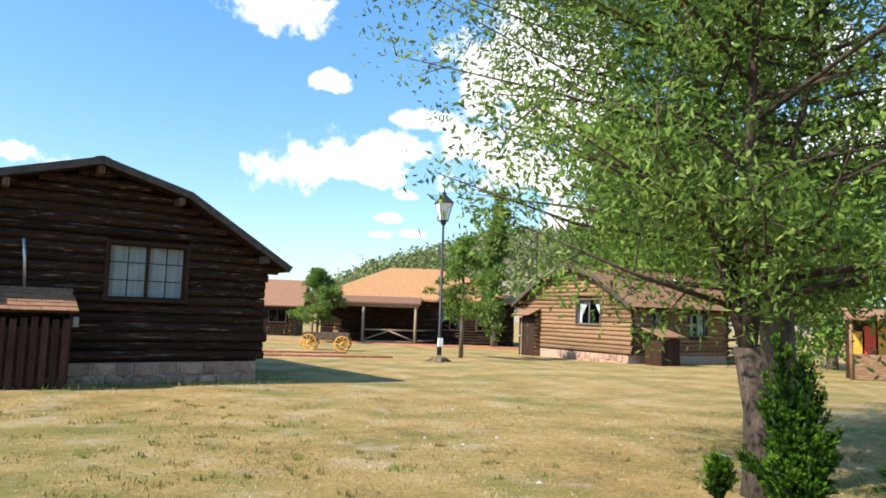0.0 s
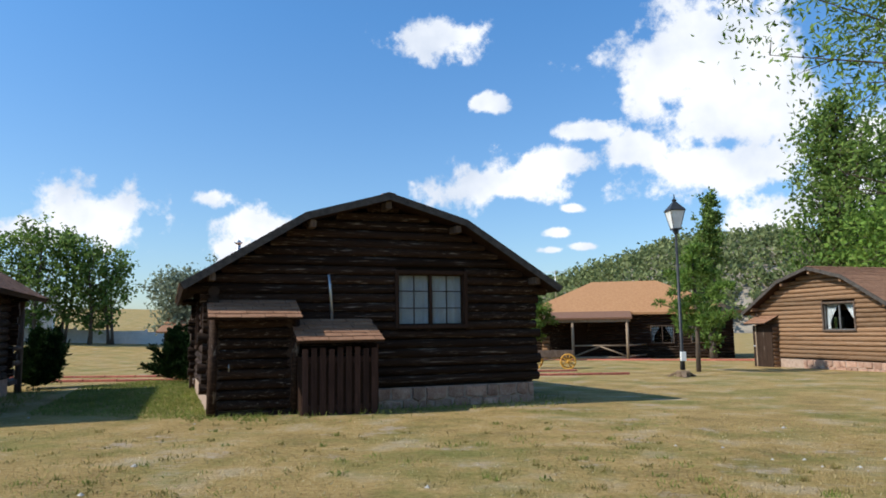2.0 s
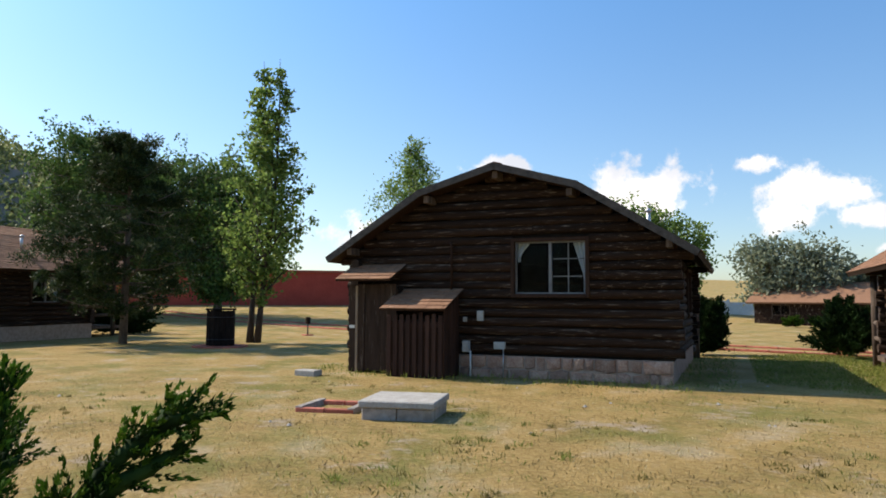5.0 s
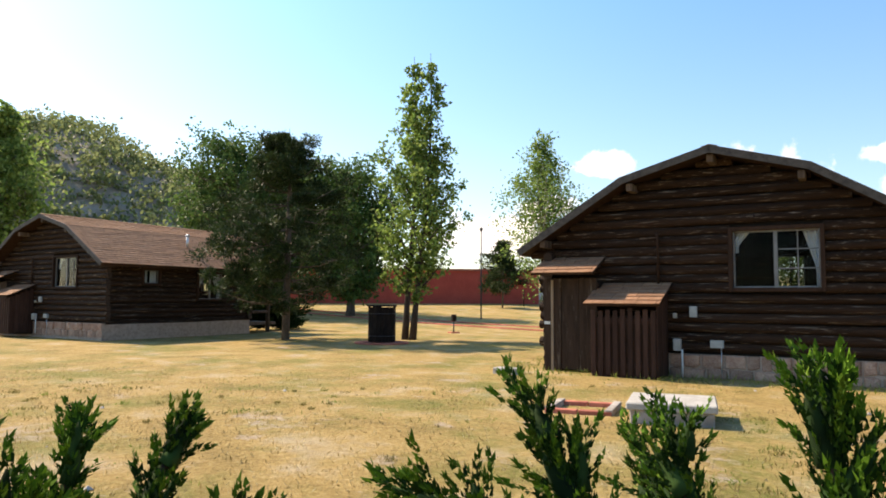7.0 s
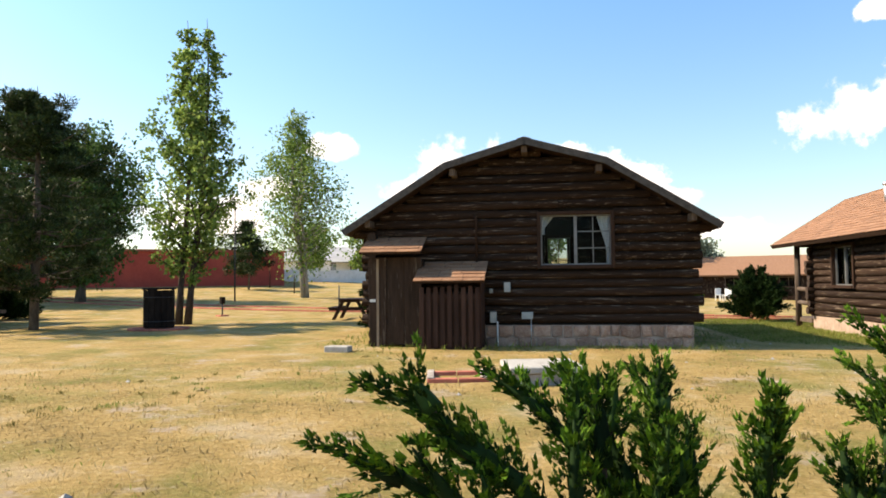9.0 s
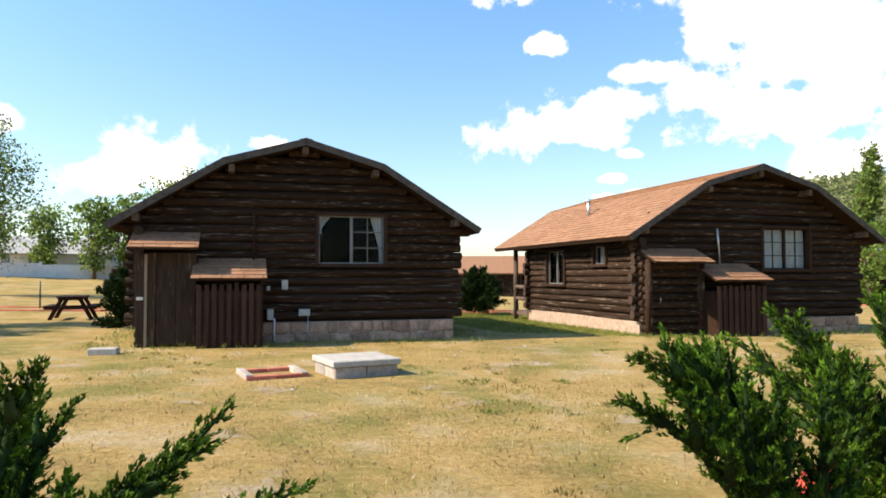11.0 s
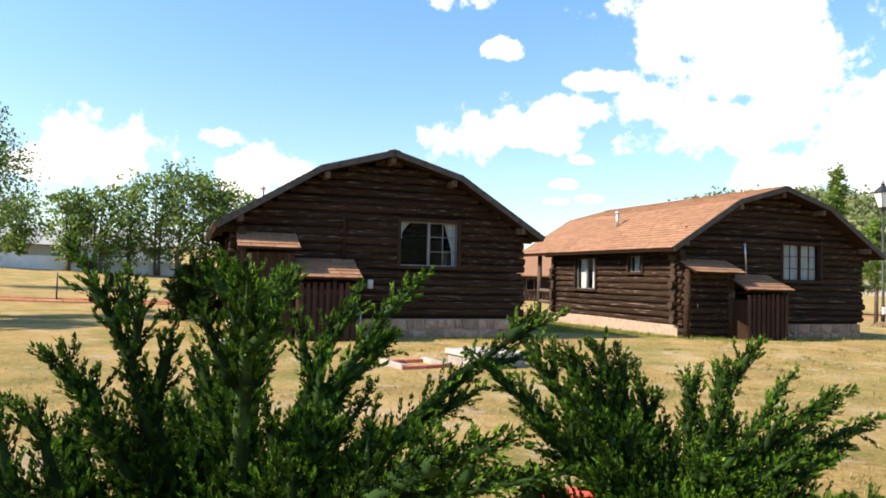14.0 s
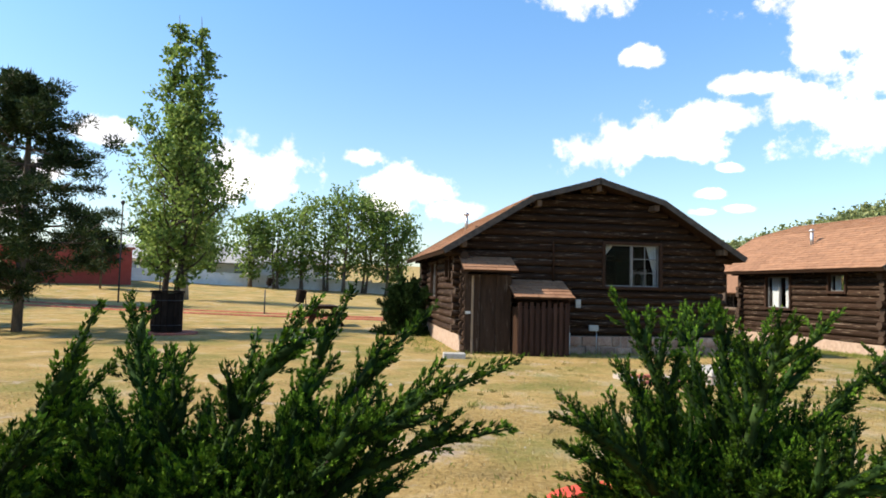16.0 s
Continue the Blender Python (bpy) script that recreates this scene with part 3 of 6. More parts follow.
def cabin_window(parent, m, w, h, style, frame_mat):
    """A window in its own frame: x across, y inwards, z up from the sill's middle. style: grid, slide, tied or plain."""
    bm = bmesh.new()
    t = 0.075
    for d in ((-w / 2 - t, -w / 2, -0.13, 0.10, -t, h + t), (w / 2, w / 2 + t, -0.13, 0.10, -t, h + t), (-w / 2, w / 2, -0.13, 0.10, h, h + t), (-w / 2, w / 2, -0.15, 0.10, -t, 0)):
        add_box(bm, *d, bevel=0.008)
    win = part("window", bm, frame_mat, parent, "sliding window in a dark timber frame")
    win.matrix_basis = m
    al = bmesh.new()
    f = 0.028
    for d in ((-w / 2, -w / 2 + f, -0.03, 0.03, 0, h), (w / 2 - f, w / 2, -0.03, 0.03, 0, h), (-w / 2 + f, w / 2 - f, -0.03, 0.03, 0, f), (-w / 2 + f, w / 2 - f, -0.03, 0.03, h - f, h)):
        add_box(al, *d)
    if w > 0.8:
        add_box(al, -0.03, 0.03, -0.035, 0.03, f, h - f)
    part("sash", al, M_ALU if style != "grid" else M_DARKWOOD, win, "metal sliding sash")
    if style in ("grid", "slide", "bare"):
        mu = bmesh.new()
        halves = {"grid": [(-w / 2 + f, -0.03), (0.03, w / 2 - f)], "slide": [(0.03, w / 2 - f)], "bare": [(-w / 2 + f, w / 2 - f)]}[style]
        for a, b in halves:
            for k in (1, 2):
                add_box(mu, a, b, -0.012, 0.012, h * k / 3 - 0.009, h * k / 3 + 0.009)
            add_box(mu, (a + b) / 2 - 0.009, (a + b) / 2 + 0.009, -0.013, 0.013, f, h - f)
        part("muntin", mu, M_ALU if style == "slide" else M_DARKWOOD, win, "thin glazing bars")
    for a, b in ([(-w / 2 + f, -0.03), (0.03, w / 2 - f)] if w > 0.8 else [(-w / 2 + f, w / 2 - f)]):
        bm = bmesh.new()
        add_box(bm, a, b, -0.003, 0.003, f, h - f)
        g = part("pane", bm, M_GLASS, win)
        g.visible_shadow = False
    if style == "bare":
        return win
    if style == "grid":
        curtain(win, -w / 2, -0.02, 0, h, 0.09)
        curtain(win, 0.0, w / 2, 0, h, 0.10)
    elif style == "slide":
        curtain(win, 0.30 * w, w / 2, 0.02, h, 0.10, tie=1)
        curtain(win, -w / 2, -0.30 * w, 0.62 * h, h, 0.10, tie=-1)
    else:
        curtain(win, -w / 2, -0.1 * w, 0, h, 0.10, tie=-1 if style == "tied" else 0)
        curtain(win, 0.1 * w, w / 2, 0, h, 0.10, tie=1 if style == "tied" else 0)
    return win


def stone_course(parent, rng, x0, x1, y, z0, z1, m=None):
    """Rubble stones on the face of a footing, six-sided and uneven: x along, the face towards -y."""
    rows = 2
    for r in range(rows):
        x = x0
        a, b = z0 + (z1 - z0) * r / rows, z0 + (z1 - z0) * (r + 1) / rows
        while x < x1 - 0.05:
            w = min(rng.uniform(0.16, 0.52), x1 - x)
            if x1 - x - w < 0.12:
                w = x1 - x
            bm = bmesh.new()
            pr = rng.uniform(0.012, 0.055)
            j = lambda q: rng.uniform(-q, q)
            dz = 0.32 * (b - a)
            up = 0.0 if r == rows - 1 else dz
            dn = 0.0 if r == 0 else dz
            g = 0.009
            o = [(x + g + j(0.004), a + g + rng.uniform(-0.4, 0.4) * dn), (x + w * rng.uniform(0.35, 0.65), a + g + rng.uniform(-0.9, 0.1) * dn), (x + w - g, a + g + rng.uniform(-0.4, 0.4) * dn), (x + w - g + j(0.004), b - g + rng.uniform(-0.5, 0.2) * up), (x + w * rng.uniform(0.3, 0.7), b - g + rng.uniform(-0.3, 0.3) * up), (x + g, b - g + rng.uniform(-0.5, 0.2) * up)]
            cx, cz = sum(p[0] for p in o) / 6, sum(p[1] for p in o) / 6
            fv = [bm.verts.new((cx + (p[0] - cx) * rng.uniform(0.78, 0.93), y - pr * rng.uniform(0.7, 1.2), cz + (p[1] - cz) * rng.uniform(0.76, 0.92))) for p in o]
            ov = [bm.verts.new((p[0], y + 0.012, p[1])) for p in o]
            cv = bm.verts.new((cx + j(0.03), y - pr * rng.uniform(1.0, 1.5), cz + j(0.02)))
            for q in range(6):
                bm.faces.new((fv[q], fv[(q + 1) % 6], cv))
                bm.faces.new((fv[q], ov[q], ov[(q + 1) % 6], fv[(q + 1) % 6]))
            bmesh.ops.recalc_face_normals(bm, faces=bm.faces[:])
            ob = part("stone", bm, M_STONE, parent)
            if m is not None:
                ob.matrix_basis = m
            x += w


def lean_roof(parent, x0, x1, y0, z0, y1, z1, rng, material):
    """A small pitched roof from its front edge (y0, z0) up to the wall (y1, z1)."""
    bm = bmesh.new()
    slab_poly(bm, [(x0, y0, z0), (x1, y0, z0), (x1, y1, z1), (x0, y1, z1)], 0.045)
    deck = part("lean_roof", bm, M_DARKWOOD, parent, "small pitched roof of brown shingles")
    d = Vector((0, y0 - y1, z0 - z1))
    shingle_sheet("shingle", Vector((x0, y1, z1)), (1, 0, 0), d, x1 - x0, d.length, material, deck, rng, tab=0.42, course=0.17)


def cabin(label, ox, oy, oz, turn, kind="dark", style="slide", shed="plank", sheds=True, seed=1, side_style="plain", closet_x=-2.08, locker_x=-0.78, closet_z=1.93, locker_z=1.34, locker=True):
    rng = random.Random(seed)
    c = root("log_cabin", ox, oy, oz, turn, label, "cabin", "log cabins")
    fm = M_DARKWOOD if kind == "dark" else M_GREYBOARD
    Y0, Y1, XS = 0.49, 6.7, 3.2
    front_holes = [(0.24, 1.76, 1.58, 2.76)]
    rear_holes = [(0.36, 1.14, 1.50, 2.62)]
    side_holes = [(4.12, 5.44, 1.18, 2.26), (1.80, 2.58, 1.72, 2.30)]
    rows = 21
    for k in range(rows):
        z = 0.46 + PITCH * (k + 0.5)
        half = roof_half(z - 0.03)
        for yy, holes in ((Y0, front_holes), (Y1, rear_holes)):
            hw = min(half, 3.42 + rng.uniform(-0.05, 0.05)) if z < 2.3 else half
            if hw < 0.25:
                continue
            for a, b in split(-hw, hw, holes, z):
                if b - a > 4 and rng.random() < 0.4:
                    cut = a + (b - a) * rng.uniform(0.35, 0.65)
                    put_log(rng, c, a, cut + 0.01, yy, z, "x", kind)
                    put_log(rng, c, cut - 0.01, b, yy, z + rng.uniform(-0.012, 0.012), "x", kind)
                else:
                    put_log(rng, c, a, b, yy, z + rng.uniform(-0.008, 0.008), "x", kind)
    for k in range(11):
        z = 0.46 + PITCH * k + 0.01
        for sx in (-1, 1):
            a0 = Y0 - 0.22 + rng.uniform(-0.05, 0.05) if sx < 0 else Y0 + 0.02
            for a, b in split(a0, Y1 + 0.22, side_holes, z):
                if z < 2.3:
                    put_log(rng, c, a, b, sx * XS, z, "y", kind)
    # near-black lining added behind the logs to block light, open at the windows
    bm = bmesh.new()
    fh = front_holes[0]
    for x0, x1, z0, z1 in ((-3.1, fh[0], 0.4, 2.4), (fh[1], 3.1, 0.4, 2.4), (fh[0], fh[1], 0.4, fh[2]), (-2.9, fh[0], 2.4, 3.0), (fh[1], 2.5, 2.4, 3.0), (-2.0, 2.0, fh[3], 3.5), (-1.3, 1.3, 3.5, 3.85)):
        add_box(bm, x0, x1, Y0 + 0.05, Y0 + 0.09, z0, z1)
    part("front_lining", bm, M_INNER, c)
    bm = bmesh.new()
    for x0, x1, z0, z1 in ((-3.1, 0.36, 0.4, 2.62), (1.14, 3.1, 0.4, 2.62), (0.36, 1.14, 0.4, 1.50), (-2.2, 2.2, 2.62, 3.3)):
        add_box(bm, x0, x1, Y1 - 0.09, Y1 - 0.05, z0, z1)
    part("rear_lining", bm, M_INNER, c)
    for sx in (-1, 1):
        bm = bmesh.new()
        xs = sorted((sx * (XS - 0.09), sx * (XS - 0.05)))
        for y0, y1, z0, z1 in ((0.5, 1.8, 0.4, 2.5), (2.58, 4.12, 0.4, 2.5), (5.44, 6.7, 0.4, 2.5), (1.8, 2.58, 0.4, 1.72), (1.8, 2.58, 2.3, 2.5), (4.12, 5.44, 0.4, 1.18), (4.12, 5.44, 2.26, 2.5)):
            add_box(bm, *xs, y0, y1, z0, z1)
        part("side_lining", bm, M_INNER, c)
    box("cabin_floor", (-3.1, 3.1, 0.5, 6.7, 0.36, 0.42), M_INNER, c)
    # footing with rubble stones
    bm = bmesh.new()
    add_box(bm, -3.26, 3.26, 0.42, 6.8, -0.3, 0.42)
    foot = part("footing", bm, M_MORTAR, c, "pinkish rubble stone footing")
    stone_course(foot, rng, -0.85 if sheds else -3.26, 3.27, 0.42, -0.06, 0.43)
    for sx, ang in ((-1, -90), (1, 90)):
        mm = Matrix.Translation((sx * 3.26 - sx * 0.42, 0, 0)) @ Matrix.Rotation(radians(ang), 4, 'Z')
        if sx < 0:
            stone_course(foot, rng, -6.8, -0.42, 0.42, -0.06, 0.43, Matrix.Translation((-2.84, 0, 0)) @ Matrix.Rotation(radians(-90), 4, 'Z'))
        else:
            stone_course(foot, rng, 0.42, 6.8, 0.42, -0.06, 0.43, Matrix.Translation((2.84, 0, 0)) @ Matrix.Rotation(radians(90), 4, 'Z'))
    # roof: four slopes, barge boards, rafters' ends
    L = 8.5
    prof = [(-3.78, 2.40), (-1.63, 3.73), (0, 4.19), (1.63, 3.73), (3.78, 2.40)]
    shm = M_SHINGLE
    for (xa, za), (xb, zb) in zip(prof, prof[1:]):
        bm = bmesh.new()
        slab_poly(bm, [(xa, 0, za - 0.015), (xb, 0, zb - 0.015), (xb, L, zb - 0.015), (xa, L, za - 0.015)], 0.10)
        deck = part("roof_slope", bm, M_DARKWOOD, c, "roof slope covered in terracotta shingles")
        hi, lo = ((xb, zb), (xa, za)) if zb > za else ((xa, za), (xb, zb))
        d = Vector((lo[0] - hi[0], 0, lo[1] - hi[1]))
        shingle_sheet("shingle", Vector((hi[0], 0, hi[1])), (0, 1, 0), d, L, d.length, shm, deck, rng, tab=0.36, course=0.15)
        for yy in (0.0, L):
            bm = bmesh.new()
            o = -0.035 if yy == 0 else 0.0
            slab_poly(bm, [(xa, yy + o, za + 0.012), (xb, yy + o, zb + 0.012), (xb, yy + o + 0.033, zb + 0.012), (xa, yy + o + 0.033, za + 0.012)], 0.135)
            part("barge_board", bm, M_FASCIA, c, "weathered grey-brown barge board")
    bm = bmesh.new()
    slab_poly(bm, [(-0.14, 0, 4.185), (0, 0, 4.222), (0, L, 4.222), (-0.14, L, 4.185)], 0.012)
    slab_poly(bm, [(0, 0, 4.222), (0.14, 0, 4.185), (0.14, L, 4.185), (0, L, 4.222)], 0.012)
    part("ridge_cap", bm, shm, c)
    for px, pz in ((0, 3.99), (1.47, 3.57), (-1.47, 3.57), (3.25, 2.55), (-3.25, 2.55)):
        bm = bmesh.new()
        add_box(bm, px - 0.06, px + 0.06, 0.06, 0.75, pz - 0.09, pz + 0.06, bevel=0.012)
        part("purlin", bm, M_GREYBOARD if kind == "dark" else M_LOG_LIT, c, "square roof beam end")
    # windows
    cabin_window(c, pose(1.0, 0.50, 1.64), 1.40, 1.02, style, fm)
    cabin_window(c, pose(0.75, Y1, 1.56, 0, 0, 180), 0.66, 1.0, "bare", fm)
    for sx in (-1, 1):
        turn_w = -90 if sx < 0 else 90
        cabin_window(c, pose(sx * XS, 4.78, 1.24, 0, 0, turn_w), 1.14, 0.96, side_style, fm)
        cabin_window(c, pose(sx * XS, 2.19, 1.78, 0, 0, turn_w), 0.60, 0.46, "plain", fm)
    # porch at the far end
    box("porch_floor", (-3.3, 3.3, 6.8, 8.2, 0.2, 0.32), M_GREYBOARD, c, "weathered porch boards")
    for px in (-3.3, -1.1, 1.1, 3.3):
        tube("porch_post", [(px, 7.75, -0.1), (px, 7.75, 2.45 if abs(px) > 2 else 3.7)], [0.09, 0.08], M_GREYBOARD, c, "peeled log porch post")
    for sx in (-1, 1):
        for z in (0.72, 1.1):
            tube("porch_rail", [(sx * 3.3, 6.75, z), (sx * 3.3, 7.75, z + 0.02)], [0.065, 0.06], M_GREYBOARD, c, "peeled log rail")
    # roof vents
    for sx, yy in ((-1, 4.3), (1, 4.3)):
        x = sx * 2.45
        zr = roof_z(x)
        v = tube("vent_pipe", [(x, yy, zr - 0.08), (x, yy, zr + 0.42)], [0.05, 0.05], M_GALV, c, "galvanised roof vent pipe", 12)
        tube("vent_cap", [(x, yy, zr + 0.40), (x, yy, zr + 0.44), (x, yy, zr + 0.50)], [0.055, 0.10, 0.02], M_GALV, v, "", 12)
    if sheds:
        # tall closet
        x0, x1, yf = -3.22, closet_x - 0.04, 0.10
        if shed == "plank":
            for k in range(3):
                a = x0 + (x1 - x0) * k / 3
                box("plank", (a + 0.004, a + (x1 - x0) / 3 - 0.003, yf - 0.03 - rng.uniform(0, 0.012), yf, 0.02 + rng.uniform(0, 0.04), 1.83), M_DOOR, c, bevel=0.004)
            box("door_edge", (x0 + 0.16, x0 + 0.21, yf - 0.06, yf - 0.02, 0.0, 1.80), M_PALEBOARD, c, "pale weathered door edge")
            box("door_latch", (x0 + 0.02, x0 + 0.14, yf - 0.06, yf - 0.03, 0.92, 0.98), M_GALV, c, "metal latch")
            for sx in (x0, x1):
                for k in range(10):
                    put_log(rng, c, yf - 0.02, 0.42, sx + (0.06 if sx == x0 else -0.06), 0.08 + PITCH * k, "y", kind, 0.09)
        else:
            for sx in (x0, x1):
                tube("closet_post", [(sx, yf, -0.05), (sx + 0.02, yf, 1.86)], [0.085, 0.075], M_LOG, c, "dark log post")
                for k in range(10):
                    put_log(rng, c, yf - 0.02, 0.42, sx + (0.06 if sx == x0 else -0.06), 0.08 + PITCH * k, "y", kind, 0.09)
            for k in range(10):
                put_log(rng, c, x0 + 0.08, x1 - 0.08, yf + 0.06, 0.08 + PITCH * k, "x", kind, 0.09)
            tube("door_handle", [(x0 + 0.28, yf - 0.06, 0.98), (x0 + 0.28, yf - 0.08, 0.92), (x0 + 0.28, yf - 0.06, 0.86)], [0.012] * 3, M_GALV, c, "small metal handle", 6)
        lean_roof(c, -3.32, closet_x + 0.02, -0.36, closet_z, 0.42, closet_z + 0.33, rng, M_SHINGLE)
        if not locker:
            return c
        # low slatted locker
        x0, x1, yf = closet_x - 0.02, locker_x - 0.08, -0.42
        for k in range(9):
            a = x0 + (x1 - x0) * k / 9
            box("slat", (a + 0.026, a + (x1 - x0) / 9 - 0.026, yf - 0.022, yf, 0.03 + rng.uniform(0, 0.03), 1.24 + rng.uniform(-0.03, 0.03)), M_REDBOARD, c, bevel=0.004)
        for z in (0.16, 0.98):
            box("batten", (x0 + 0.02, x1 - 0.02, yf, yf + 0.018, z, z + 0.09), M_REDBOARD, c, bevel=0.003)
        box("locker_body", (x0 + 0.02, x1 - 0.02, yf + 0.02, 0.40, -0.02, 1.10), M_DARKWOOD, c, "dark board locker")
        for k in range(5):
            a = yf + 0.16 * k
            box("side_slat", (x1 - 0.018, x1 + 0.004, a + 0.006, a + 0.152, 0.03, 1.30 + 0.07 * k), M_REDBOARD, c, bevel=0.003)
        lean_roof(c, closet_x - 0.10, locker_x, -0.56, locker_z, 0.42, locker_z + 0.40, rng, M_SHINGLE)
        # service pipe and meter boxes on the wall
        tube("service_pipe", [(-1.02, 0.36, 1.70), (-1.02, 0.36, 2.62), (-1.06, 0.36, 2.68)] if shed == "plank" else [(-1.04, 0.36, 1.70), (-1.08, 0.36, 2.3), (-1.12, 0.34, 2.62)], [0.026] * 3, M_DARKWOOD if shed == "plank" else M_GALV, c, "service pipe")
        if shed == "plank":
            box("meter_box", (-0.46, -0.33, 0.32, 0.40, 1.10, 1.30), M_GREYBOX, c, "grey electric meter box", bevel=0.008)
            box("junction_box", (-0.11, 0.12, 0.32, 0.40, 0.55, 0.69), M_GREYBOX, c, "grey junction box", bevel=0.008)
            box("gas_box", (-0.75, -0.62, 0.26, 0.40, 0.48, 0.70), M_GREYBOX, c, "grey gas meter box", bevel=0.01)
            tube("gas_pipe", [(-0.60, 0.34, 0.0), (-0.60, 0.34, 0.5)], 0.018, M_WHITE, c, "white riser pipe", 8)
            tube("junction_conduit", [(0.08, 0.36, 0.55), (0.08, 0.36, 0.0)], 0.01, M_GALV, c, "", 6)
            box("switch_box", (-0.76, -0.69, 0.34, 0.40, 1.08, 1.17), M_GREYBOX, c, "small switch box", bevel=0.006)
            tube("wall_pipe", [(-1.36, 0.37, 2.585), (-1.05, 0.37, 2.60)], 0.012, M_GREYBOARD, c, "", 6)
        else:
            box("meter_box", (-0.24, -0.14, 0.34, 0.40, 1.08, 1.26), M_GREYBOX, c, "grey electric meter box", bevel=0.008)
            tube("wall_pipe", [(-0.6, 0.37, 1.82), (0.15, 0.37, 1.81)], 0.012, M_GREYBOARD, c, "", 6)
    return c


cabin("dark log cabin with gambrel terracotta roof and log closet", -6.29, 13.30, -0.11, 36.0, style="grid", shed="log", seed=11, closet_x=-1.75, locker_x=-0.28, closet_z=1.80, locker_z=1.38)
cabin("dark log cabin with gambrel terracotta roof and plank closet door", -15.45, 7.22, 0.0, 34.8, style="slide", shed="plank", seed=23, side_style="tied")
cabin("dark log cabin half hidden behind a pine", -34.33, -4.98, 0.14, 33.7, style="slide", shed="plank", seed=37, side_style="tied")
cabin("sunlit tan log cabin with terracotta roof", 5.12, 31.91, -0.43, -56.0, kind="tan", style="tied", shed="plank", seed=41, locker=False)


# ---- plants ----
def leaf_cloud(name, centres, spread, per, length, width, material, parent, rng, label="", droop=0.2):
    """Leaves scattered round the ends of twigs."""
    n = len(centres) * per
    c = np.repeat(centres, per, axis=0)
    s = np.repeat(spread, per) if np.ndim(spread) else np.full(n, spread)
    p = c + rng.normal(0, 1, (n, 3)) * s[:, None] * np.array([1, 1, 0.8])
    d = unit(rng.normal(0, 1, (n, 3)) + np.array([0, 0, -droop]))
    sd = unit(np.cross(d, rng.normal(0, 1, (n, 3))))
    ln = length * rng.uniform(0.65, 1.3, n)
    return kites(name, p, d, sd, ln, width * rng.uniform(0.7, 1.25, n), material, parent, label)


